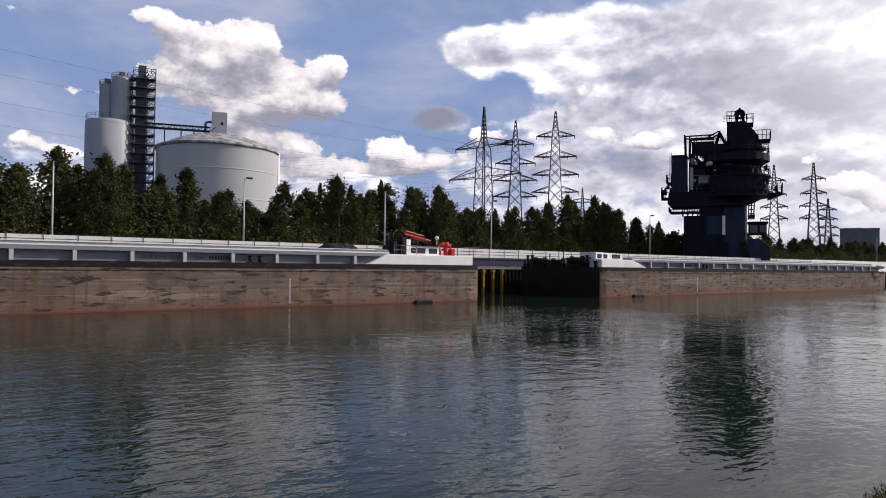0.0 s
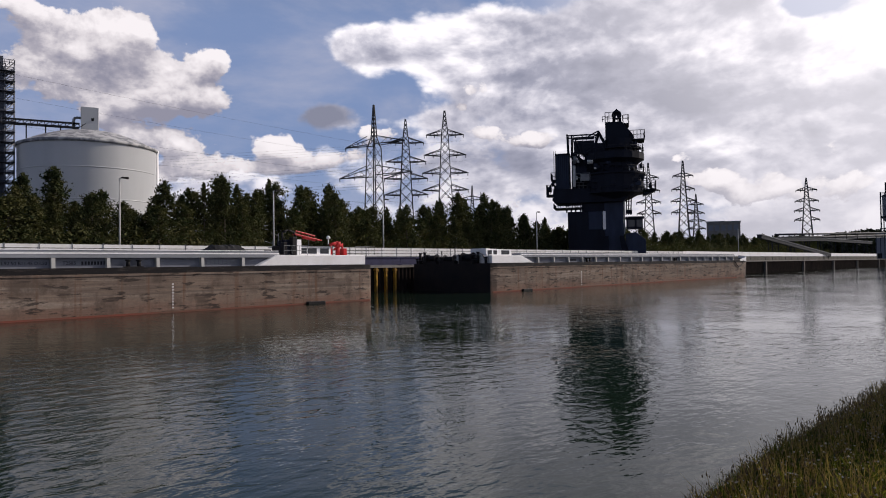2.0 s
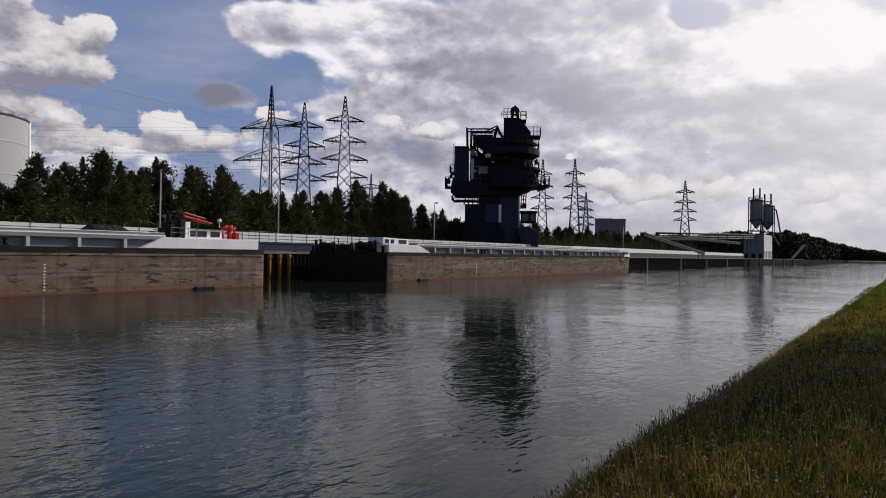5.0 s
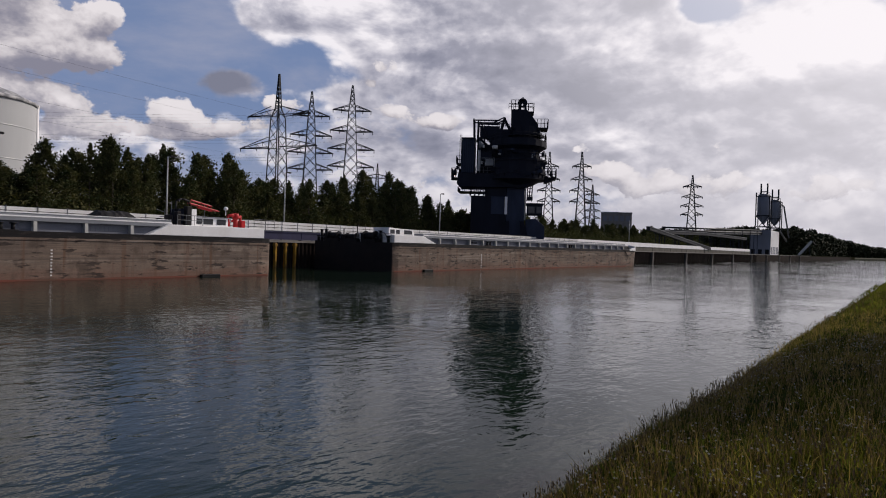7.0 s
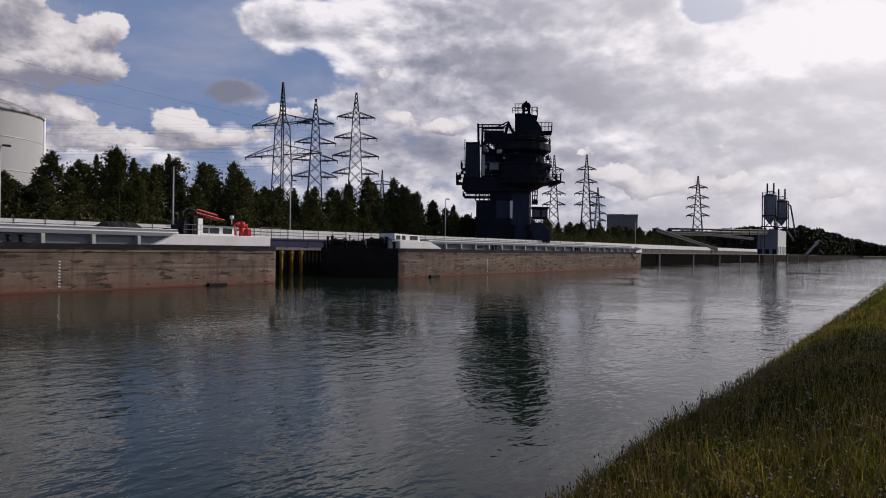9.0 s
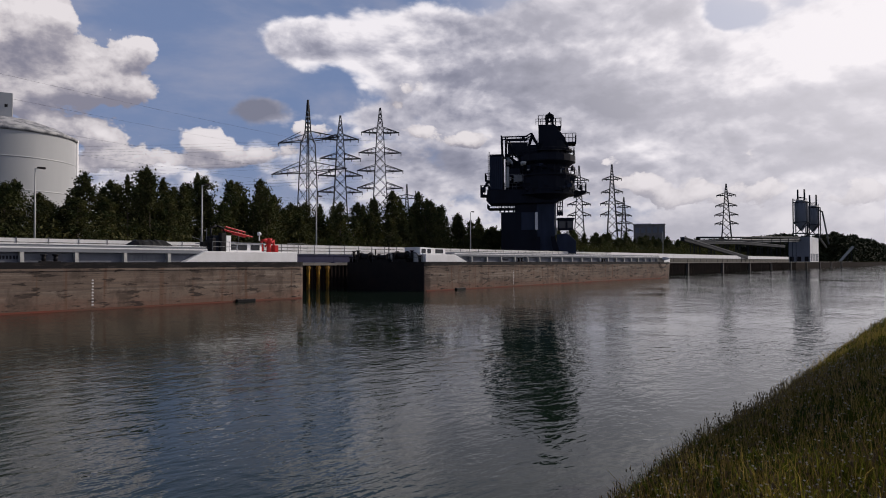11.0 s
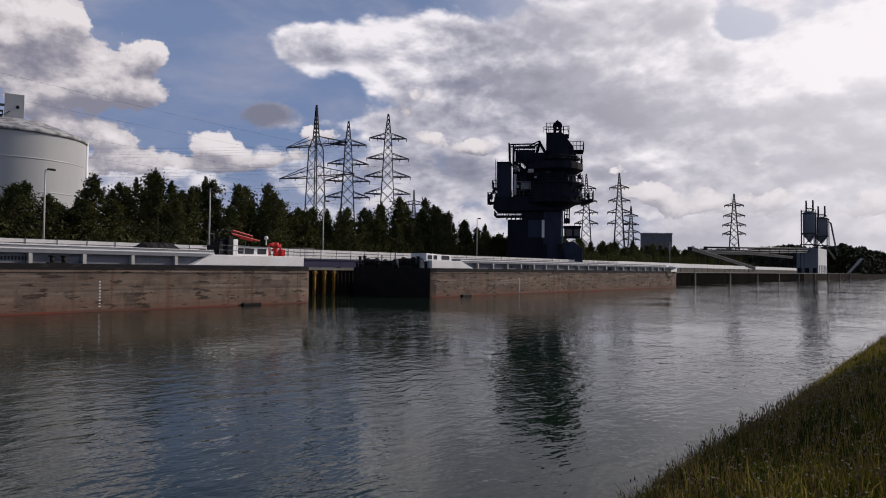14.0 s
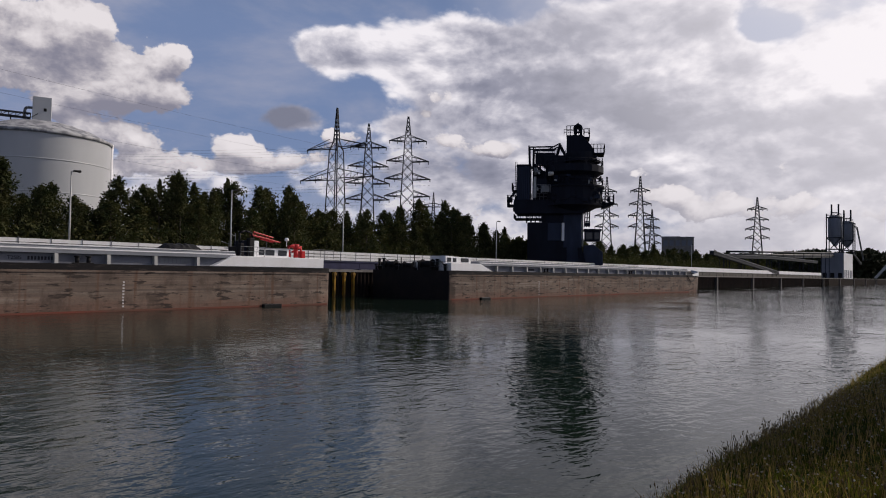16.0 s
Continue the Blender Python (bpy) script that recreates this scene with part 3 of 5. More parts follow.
def barge(L, B, face, name_label, trunk=(11.1, 9.4), c0=9.2, first=12.16):
    """A barge along +x with its stern at 0 and its centre line on y = 0; face: the side (-1 or 1) on which the draught marks stand."""
    b = thing("barge", label=name_label, category="barge", group="moored barges")
    part("hull", hull_mesh(L, B, -0.55, 2.68, 2.6), M_HULL, b, "brown weathered steel hull with scrapes")
    part("gunwale", hull_mesh(L, B + 0.02, 2.685, 3.1, 0.0), M_GUNWALE, b, "scuffed black fender band")
    part("boot_topping", band(L, B, -0.3, 0.11, 0.012), M_BOOT, b, "red oxide strip at the waterline")
    part("rubbing_strake", band(L, B, 2.56, 2.70, 0.05), M_HULL, b)
    # coaming round the hold
    c1, w = L - 9.0, B / 2 - 0.95
    bm = bm_()
    for s in (-1, 1):
        box(bm, c0, s * w - 0.05, 3.1, c1, s * w + 0.05, 3.75)
    box(bm, c0, -w, 3.1, c0 + 0.1, w, 4.2)
    box(bm, c1 - 0.1, -w, 3.1, c1, w, 4.2)
    coaming = part("coaming", bm, M_PANEL, b, "blue-grey hold coaming")
    bm = bm_()
    for s in (-1, 1):
        prism(bm, [(s * (w - 0.1), 3.74), (s * (w + 0.36), 3.74), (s * (w + 0.36), 3.98), (s * (w + 0.22), 4.02), (s * (w + 0.22), 4.22), (s * (w - 0.1), 4.22)], c0 - 0.2, c1 + 0.2, axis="x")
    part("coaming_rail", bm, M_GREY, b, "grey top rail of the coaming")
    # white strips: sunlight along the rail's edges put in as colour
    for s in (-1, 1):
        bm = bm_()
        box(bm, c0 - 0.15, s * (w + 0.29) - 0.075, 3.984, c1 + 0.15, s * (w + 0.29) + 0.075, 4.07)
        part("sunlit_rail_edge", bm, M_WHITE, b, "white strip for the sunlit rail edge")
        bm = bm_()
        box(bm, c0 - 0.15, s * (w + 0.21) - 0.05, 4.224, c1 + 0.15, s * (w + 0.21) + 0.05, 4.27)
        part("sunlit_rail_edge", bm, M_WHITE, b, "white strip for the sunlit rail edge")
    bm = bm_()
    prism(bm, [(0, 3.1), (0.34, 3.1), (0.3, 3.74), (0, 3.74)], -0.11, 0.11, axis="x")
    st = mesh("stiffener", bm, M_LAMP)
    x = first
    while x < c1 - 0.5:
        for s in (-1, 1):
            ob = new("stiffener", st)
            ob.parent = coaming
            ob.matrix_local = pose(x, s * (w + 0.05), 0, 0, 0, 0 if s > 0 else 180)
        x += 3.22
    bm = bm_()
    box(bm, c0 + 0.1, -w + 0.05, 3.0, c1 - 0.1, w - 0.05, 3.4)
    part("hold_floor", bm, M_COAL, b)
    # white sloping trunk at the stern
    bm = bm_()
    prism(bm, [(0.55, 3.1), (trunk[0], 3.1), (trunk[1], 3.92), (0.55, 3.92)], -B / 2 + 0.25, B / 2 - 0.25)
    part("trunk_deck", bm, M_WHITE, b, "white sloping stern trunk", bevel=0.03)
    bm = bm_()
    for k in range(9):
        box(bm, 17.8, face * B / 2 - 0.02, 0.3 + k * 0.2, 17.92, face * B / 2 + 0.02, 0.37 + k * 0.2)
    part("draught_marks", bm, M_WHITE, b, "pale draught marks")
    # black fender slung at the waterline
    bm = bm_()
    box(bm, 5.3, face * (B / 2 + 0.02), -0.12, 7.0, face * (B / 2 + 0.38), 0.2)
    part("fender", bm, M_BLACK, b, "black fender block at the waterline", bevel=0.05)
    bollard(20.3, face * (B / 2 - 0.45), 3.1, b)
    bollard(46.0, face * (B / 2 - 0.45), 3.1, b)
    return b


B = 11.45
left = barge(92.5, B, 1, "long brown inland barge with grey coaming and white stern")
left.matrix_world = pose(39.0, 44.83 + B / 2, 0, 0, 0, 180)     # its stern faces +x
right = barge(80.5, B, -1, "long brown inland barge with a dark shaded stern", (8.2, 5.8), 6.4, 9.6)
right.matrix_world = pose(55.4, 44.83 + B / 2, 0)
# near-black plate: the stern's shade, away from the sun, is in its colour
bm = bm_()
box(bm, -0.035, -B / 2 + 0.05, -0.5, -0.004, B / 2 - 0.05, 3.1)
part("transom", bm, M_STERN_SHADE, right, "transom darkened with its shade")
bm = bm_()
bow = [(72.5 + 0.5 * i) for i in range(17)]
for s in (-1, 1):
    prev = None
    for x in bow:
        t = (x - 72.5) / 8
        q = max(0.0, (x - 74.5) / 6)
        h = s * (B / 2 + 0.03 - (B / 2 - 2.6) * q ** 2.2)
        cur = [bm.verts.new(p) for p in ((x, h, 2.98 + 0.5 * q * q), (x, h, 3.3 + 0.8 * t), (x, h - s * 0.08, 3.3 + 0.8 * t), (x, h - s * 0.08, 2.98 + 0.5 * q * q))]
        if prev:
            for i in range(4):
                bm.faces.new((prev[i], prev[(i + 1) % 4], cur[(i + 1) % 4], cur[i]))
        prev = cur
part("bow_bulwark", bm, M_WHITE, right, "white bow bulwark")
bm = bm_()
pts = [Vector((69.5 + 4.5 * k / 12, -B / 2 - 0.12 + 0.0 * k, 3.0 - 1.1 * math.sin(math.pi * k / 12))) for k in range(13)]
for p, q in zip(pts, pts[1:]):
    tube(bm, p, q, 0.06, n=6)
part("mooring_rope", bm, M_BLACK, right, "dark mooring rope hanging on the bow")


def letters(text, size, m, parent, material):
    cu = bpy.data.curves.new("lettering", "FONT")
    cu.body, cu.size, cu.align_x, cu.align_y, cu.extrude = text, size, "CENTER", "CENTER", 0.006
    ob = new("lettering", cu)
    ob.data.materials.append(material)
    ob.parent, ob.matrix_local = parent, m
    return ob


def bars(x, y, z, widths, h, parent, material, s):
    bm = bm_()
    u = x
    for wd in widths:
        box(bm, u, y - 0.006, z, u + s * wd, y + 0.006, z + h)
        u += s * (wd + 0.07)
    part("lettering", bm, material, parent, "row of painted characters")


# writing on the coaming panels of the left barge; its own x runs towards -x
yw = B / 2 - 0.95 + 0.058
letters("L92.50 B11.45 D3.50", 0.285, pose(39.0 - 12.5, yw, 3.40, 90, 0, 180), left, M_INK)
letters("T2585", 0.30, pose(39.0 - 14.95, yw, 3.40, 90, 0, 180), left, M_INK)
bars(39.0 - 15.65, yw, 3.29, [0.12] * 8, 0.22, left, M_INK, -1)
bars(39.0 - 24.1, yw, 3.26, [0.24] * 8, 0.32, left, M_GREY, -1)
bars(16.3, -yw, 3.28, [0.16] * 8, 0.26, right, M_INK, 1)


def deck_crane(parent, x, y, z):
    bm = bm_()
    tube(bm, (x, y, z), (x, y, z + 1.0), 0.22, 0.2, 10)
    tube(bm, (x, y, z + 1.0), (x, y, z + 1.45), 0.3, 0.28, 10)
    part("crane_column", bm, M_RED, parent, "red slewing column")
    bm = bm_()
    tube(bm, (x, y, z + 1.35), (x + 0.9, y + 0.1, z + 1.2), 0.15, 0.12, 8)
    tube(bm, (x + 0.9, y + 0.1, z + 1.2), (x + 0.75, y + 0.1, z + 0.3), 0.1, 0.09, 8)
    tube(bm, (x - 0.5, y + 0.1, z + 1.25), (x + 0.5, y + 0.1, z + 0.75), 0.09, 0.09, 8)
    tube(bm, (x - 0.55, y, z + 0.4), (x - 0.5, y, z + 1.25), 0.1, 0.1, 8)
    part("crane_arm", bm, M_RED, parent, "folded red crane arm")
    bm = bm_()
    box(bm, x - 0.75, y - 0.4, z + 0.1, x - 0.35, y + 0.4, z + 0.85)
    part("valve_block", bm, M_RED, parent, bevel=0.03)


# wheelhouse, funnel, crane and gear at the stern of the left barge
hx = lambda X: 39.85 - X
bm = bm_()
prism(bm, [(hx(38.1), 3.95), (hx(34.3), 3.95), (hx(34.5), 4.68), (hx(38.1), 4.68)], -1.6, 2.2)
wheel = part("wheelhouse", bm, M_WHITE, left, "low white wheelhouse with dark windows", bevel=0.03)
bm = bm_()
box(bm, hx(38.3), -1.8, 4.68, hx(34.2), 2.4, 4.75)
part("roof", bm, M_GREY, wheel)
for X in (37.35, 36.05, 35.0):
    bm = bm_()
    box(bm, hx(X + 0.5), 2.2, 4.12, hx(X - 0.42), 2.23, 4.58)
    part("pane", bm, M_GLASS, wheel, "dark window pane")
bm = bm_()
prism(bm, [(hx(34.0), 3.95), (hx(33.1), 3.95), (hx(33.2), 5.25), (hx(33.8), 5.3)], 1.2, 2.3)
part("funnel", bm, M_STEEL, left, "dark funnel casing", bevel=0.04)
bm = bm_()
box(bm, hx(34.75), 2.0, 3.95, hx(34.32), 2.5, 5.3)
part("locker", bm, M_WHITE, left, "white upright locker")
deck_crane(left, hx(39.1), 1.9, 3.75)
jib = new("crane_jib")
jib.parent = left
tagged(jib, "red lattice jib resting on the wheelhouse roof")
for dy in (0.0, 0.34):
    bm = bm_()
    tube(bm, (hx(34.4), 1.75 + dy, 5.78), (hx(37.2), 1.75 + dy, 5.28), 0.06, 0.05, 6)
    part("chord", bm, M_RED, jib)
bm = bm_()
tube(bm, (hx(34.6), 1.92, 6.05), (hx(36.6), 1.92, 5.66), 0.07, 0.06, 6)
part("chord", bm, M_RED, jib)
for k in range(7):
    u0, u1 = k / 7, (k + 0.5) / 7
    lo = (hx(34.5 + 2.6 * u0), 1.75, 5.76 - 0.46 * u0)
    hi = (hx(34.6 + 2.0 * u1), 1.92, 6.05 - 0.39 * u1)
    bm = bm_()
    tube(bm, lo, hi, 0.035, n=5)
    part("lacing", bm, M_RED, jib)
bm = bm_()
prism(bm, [(hx(36.6), 5.2), (hx(35.3), 5.42), (hx(35.3), 5.66), (hx(36.6), 5.44)], 1.8, 2.05)
part("lift_ram", bm, M_RED, jib, bevel=0.03)
# dark gear round the funnel
for X, y0, w0, z1 in ((32.55, 2.0, 0.5, 4.75), (33.0, 2.5, 0.35, 5.05), (33.95, 2.45, 0.45, 5.5), (31.9, 1.8, 0.4, 4.45)):
    bm = bm_()
    box(bm, hx(X) - w0 / 2, y0 - 0.25, 3.95, hx(X) + w0 / 2, y0 + 0.25, z1)
    part("ventilator", bm, M_BLACK, left, "dark ventilator casing", bevel=0.05)
bm = bm_()
pts = [(hx(33.2), 2.0, 4.9), (hx(33.2), 2.0, 5.9), (hx(33.7), 2.0, 6.1), (hx(34.3), 2.0, 5.95), (hx(34.6), 2.0, 5.4)]
for p, q in zip(pts, pts[1:]):
    tube(bm, p, q, 0.08, n=7)
part("exhaust_pipe", bm, M_BLACK, left, "bent dark exhaust pipe")
for x0, x1 in ((hx(38.4), hx(40.6)), (hx(31.2), hx(33.4))):
    bm = bm_()
    railing(bm, [(x0, B / 2 - 0.5), (x1, B / 2 - 0.5)], 3.92, 0.75, 0.02, 0.7)
    part("deck_rail", bm, M_GALV, left, "thin deck railing")
bm = bm_()
tube(bm, (hx(38.9), 0.8, 5.0), (hx(38.9), 0.8, 5.5), 0.04, n=6)
lathe(bm, [(0, 5.45), (0.16, 5.5), (0.2, 5.62), (0.13, 5.76), (0, 5.8)], 12, hx(38.9), 0.8)
part("radome", bm, M_WHITE, left, "small white dome on a post")
for X, zt in ((33.2, 5.9), (36.3, 5.75), (32.6, 5.2)):
    bm = bm_()
    tube(bm, (hx(X), 1.4, 3.95), (hx(X), 1.4, zt), 0.03, n=6)
    tube(bm, (hx(X), 1.4, zt - 0.25), (hx(X) + 0.7, 1.4, zt - 0.05), 0.025, n=6)
    part("mast", bm, M_GALV, left)
bm = bm_()
for d in (-0.45, 0.0, 0.45):
    tube(bm, (hx(40.6) + 0.9, d + 3.6, 3.1), (hx(40.6) + 0.9, d + 3.6, 3.9), 0.025, n=6)
part("rail", bm, M_GALV, left)


def heap(name, x0, x1, y0, y1, z, h, seed):
    rnd = random.Random(seed)
    bm = bm_()
    nx, ny = 26, 12
    g = []
    for i in range(nx + 1):
        row = []
        for j in range(ny + 1):
            u, v = i / nx, j / ny
            e = min(1.0, 3.2 * min(u, 1 - u)) * min(1.0, 2.6 * min(v, 1 - v))
            row.append(bm.verts.new((x0 + u * (x1 - x0), y0 + v * (y1 - y0), z + h * e ** 0.8 * (0.92 + 0.10 * rnd.random()))))
        g.append(row)
    for i in range(nx):
        for j in range(ny):
            bm.faces.new((g[i][j], g[i + 1][j], g[i + 1][j + 1], g[i][j + 1]))
    low = [bm.verts.new(p) for p in ((x0, y0, z), (x1, y0, z), (x1, y1, z), (x0, y1, z))]
    bm.faces.new(low[::-1])
    return solid(name, bm, M_COAL, "black coal heaped above the coaming", "coal heap")


heap("coal_pile", 24.4, 29.75, 46.0, 51.2, 3.4, 1.4, 3)
heap("coal_pile", 104.0, 126.0, 46.8, 55.0, 3.4, 0.95, 5)

# stern gear of the right barge
bm = bm_()
prism(bm, [(0.75, 3.95), (5.3, 3.95), (5.1, 4.55), (0.75, 4.7)], -B / 2 + 1.2, -B / 2 + 3.4)
cab = part("deckhouse", bm, M_WHITE, right, "small white deckhouse", bevel=0.03)
for x0, x1 in ((1.0, 1.7), (2.0, 2.6), (3.4, 4.8)):
    bm = bm_()
    box(bm, x0, -B / 2 + 1.17, 4.05, x1, -B / 2 + 1.199, 4.5)
    part("pane", bm, M_GLASS, cab, "dark window pane")


def winch(parent, x, y, z, r):
    bm = bm_()
    tube(bm, (x, y - 0.7, z + r + 0.1), (x, y + 0.7, z + r + 0.1), r * 0.7, n=14)
    for d in (-0.7, 0.7):
        tube(bm, (x, y + d - 0.05, z + r + 0.1), (x, y + d + 0.05, z + r + 0.1), r, n=16)
    part("winch_drum", bm, M_BLACK, parent, "black winch drum")
    bm = bm_()
    box(bm, x - r * 0.8, y - 0.95, z, x + r * 0.8, y + 0.95, z + 0.3)
    box(bm, x - 0.25, y + 0.75, z, x + 0.25, y + 1.15, z + r * 1.6)
    part("winch_frame", bm, M_BLACK, parent)


for y, r in ((-2.4, 0.55), (0.3, 0.42), (3.0, 0.5)):
    winch(right, 0.28, y, 3.95 - 0.85, r)
for y, h in ((-4.9, 0.6), (-3.8, 1.15), (-1.2, 0.9), (-0.5, 1.7), (1.5, 1.3), (2.0, 0.7), (4.2, 1.25), (4.9, 1.2), (5.4, 0.5)):
    bm = bm_()
    tube(bm, (0.25, y, 3.1), (0.25, y, 3.1 + h), 0.16 if h < 1.3 else 0.06, n=10)
    tube(bm, (0.25, y, 3.1 + h), (0.25, y, 3.2 + h), 0.24 if h < 1.3 else 0.08, n=10)
    part("deck_post", bm, M_BLACK, right)
for y0, y1, h in ((-3.5, -1.6, 0.62), (1.2, 2.9, 0.55), (3.4, 4.6, 0.85)):
    bm = bm_()
    box(bm, 0.15, y0, 3.1, 0.5, y1, 3.1 + h)
    box(bm, 0.1, y0 + 0.2, 3.1 + h, 0.5, y1 - 0.3, 3.3 + h)
    part("machinery_box", bm, M_BLACK, right, bevel=0.03)
bm = bm_()
for y in np.arange(-5.4, 5.5, 1.2):
    tube(bm, (0.1, y, 3.1), (0.1, y, 4.05), 0.022, n=6)
for z in (3.55, 4.05):
    tube(bm, (0.1, -5.4, z), (0.1, 5.4, z), 0.02, n=6)
part("stern_rail", bm, M_GALV, right, "thin stern railing")
# boat davit hoop
bm = bm_()
pts = [Vector((0.3, -4.0 + 0.75 * math.cos(math.pi * k / 10), 3.2 + 0.95 * math.sin(math.pi * k / 10))) for k in range(11)]
for p, q in zip(pts, pts[1:]):
    tube(bm, p, q, 0.07, n=6)
part("davit", bm, M_GALV, right, "pale bent davit")


# ---- lamp posts ----
def street_lamp():
    lamp = thing("street_lamp", label="slim pale lamp post with a flat head on the quay", category="street lamp", group="lamp posts")
    bm = bm_()
    tube(bm, (0, 0, 0), (0, 0, 8.5), 0.10, 0.06, 10)
    part("pole", bm, M_LAMP, lamp)
    bm = bm_()
    tube(bm, (0, 0, 8.45), (0.35, -0.15, 8.55), 0.04, n=6)
    part("arm", bm, M_LAMP, lamp)
    bm = bm_()
    prism(bm, [(0.1, 8.5), (0.75, 8.46), (0.8, 8.56), (0.7, 8.66), (0.15, 8.64)], -0.26, 0.02)
    part("head", bm, M_BLACK, lamp, "dark lamp head", bevel=0.02)
    return lamp


lamp0 = street_lamp()
spots = [math.tan(radians(a)) * 65 for a in (7.88, 21.49, 32.99, 42.0, 54.93, 70.6)]
lamp0.matrix_world = pose(spots[0], 65, 2.98)
for x in spots[1:]:
    copy_thing(lamp0, pose(x, 65, 2.98))


# ---- silos ----
def truss_tower(parent, x0, y0, z0, z1, w, steps, r, material, name="lattice"):
    bm = bm_()
    for sx in (0, w):
        for sy in (0, w):
            tube(bm, (x0 + sx, y0 + sy, z0), (x0 + sx, y0 + sy, z1), r, n=5)
    dz = (z1 - z0) / steps
    for k in range(steps):
        a, b = z0 + k * dz, z0 + (k + 1) * dz
        for sy in (0, w):
            tube(bm, (x0, y0 + sy, a), (x0 + w, y0 + sy, b), r * 0.6, n=4)
            tube(bm, (x0, y0 + sy, b), (x0 + w, y0 + sy, b), r * 0.8, n=4)
        for sx in (0, w):
            tube(bm, (x0 + sx, y0, a), (x0 + sx, y0 + w, b), r * 0.6, n=4)
    part(name, bm, material, parent)


def polar(a, d):
    return d * math.sin(radians(a)), d * math.cos(radians(a))


sx_, sy_ = polar(19.47, 181)
silo = thing("silo", sx_, sy_, 2.4, -19.47, "broad white steel silo with a shallow domed roof", "silo")
bm = bm_()
lathe(bm, [(14.8, 0), (14.8, 29.0)], 96)
part("wall", bm, M_SILO, silo)
bm = bm_()
lathe(bm, [(15.0, 28.6), (15.15, 28.7), (15.15, 29.3), (14.6, 29.5), (11, 31.2), (7, 32.6), (3, 33.3), (0, 33.5)], 96)
part("roof", bm, M_SILOROOF, silo, "weathered grey domed roof")
bm = bm_()
for z in (2, 9, 16, 23):
    lathe(bm, [(14.8, z), (14.87, z + 0.05), (14.87, z + 0.2), (14.8, z + 0.25)], 96)
part("hoop", bm, M_SILO, silo)
bm = bm_()
box(bm, -1.9, -1.9, 33.0, 1.9, 1.9, 38.9)
head = part("head_house", bm, M_SILO, silo, "square white house on the roof", bevel=0.08)
bm = bm_()
box(bm, 0.3, -1.96, 35.6, 0.9, -1.91, 36.3)
part("vent", bm, M_BLACK, head)
bm = bm_()
tube(bm, (14.5, -3.3, 0), (14.5, -3.3, 29.2), 0.35, n=10)
part("downpipe", bm, M_WHITE, silo, "white pipe up the side")
bm = bm_()
pts = [(-1.9, -1, 36.3), (-2.9, -1, 36.3), (-3.3, -1, 36.0), (-3.4, -1, 35.0), (-3.4, -1, 33.6)]
for p, q in zip(pts, pts[1:]):
    tube(bm, p, q, 0.3, n=8)
part("elbow_pipe", bm, M_GALV, silo)

# the conveyor bridge between the silo and the stair tower
bridge = thing("conveyor_bridge", sx_, sy_, 2.4, -19.47, "dark steel conveyor bridge between tower and silo", "conveyor")
bm = bm_()
box(bm, -17.5, -2.6, 33.6, -2.2, -1.0, 33.9)
box(bm, -17.5, -2.6, 34.7, -2.2, -1.0, 34.85)
for i in range(12):
    x = -17.5 + i * 1.39
    tube(bm, (x, -2.6, 33.7), (x, -2.6, 34.8), 0.1, n=4)
    tube(bm, (x, -2.6, 33.7), (x + 1.39, -2.6, 34.8), 0.08, n=4)
part("girder", bm, M_PYLON, bridge)
for x, zb in ((-12.8, 28.9), (-9.0, 30.5), (-6.0, 31.8)):
    bm = bm_()
    tube(bm, (x, -1.8, zb), (x, -1.8, 33.7), 0.14, n=6)
    part("support", bm, M_PYLON, bridge)

# tall silos with their stair tower
tx, ty = polar(11.75, 188)
group = thing("silo", tx, ty, 2.1, -11.75, "tall pale silo group with two slim upper silos", "silo")
bm = bm_()
lathe(bm, [(5.6, 0), (5.6, 35.6), (5.3, 36.0), (0, 36.6)], 56, -0.7)
part("lower_silo", bm, M_SILO2, group)
bm = bm_()
lathe(bm, [(2.35, 36), (2.35, 46.6), (2.1, 47.2), (0, 47.6)], 40, 1.75, -1.0)
part("upper_silo", bm, M_SILO2, group)
bm = bm_()
lathe(bm, [(2.0, 36), (2.0, 45.0), (1.8, 45.5), (0, 45.8)], 40, -1.3, 1.0)
part("upper_silo", bm, M_SILO2, group)
for cx, cy, r, z in ((1.75, -1.0, 2.35, 46.8), (-1.3, 1.0, 2.0, 45.2)):
    bm = bm_()
    ring = [(cx + r * math.cos(a * math.pi / 6), cy + r * math.sin(a * math.pi / 6)) for a in range(13)]
    railing(bm, ring, z, 1.2, 0.06, 1.0)
    box(bm, cx - 0.8, cy - 0.8, z, cx + 0.6, cy + 0.8, z + 1.7)
    part("roof_gear", bm, M_GALV, group)
bm = bm_()
ring = [(-0.7 + 5.4 * math.cos(a * math.pi / 10), 5.4 * math.sin(a * math.pi / 10)) for a in range(21)]
railing(bm, ring, 36.2, 1.1, 0.05, 1.4)
part("roof_railing", bm, M_GALV, group)

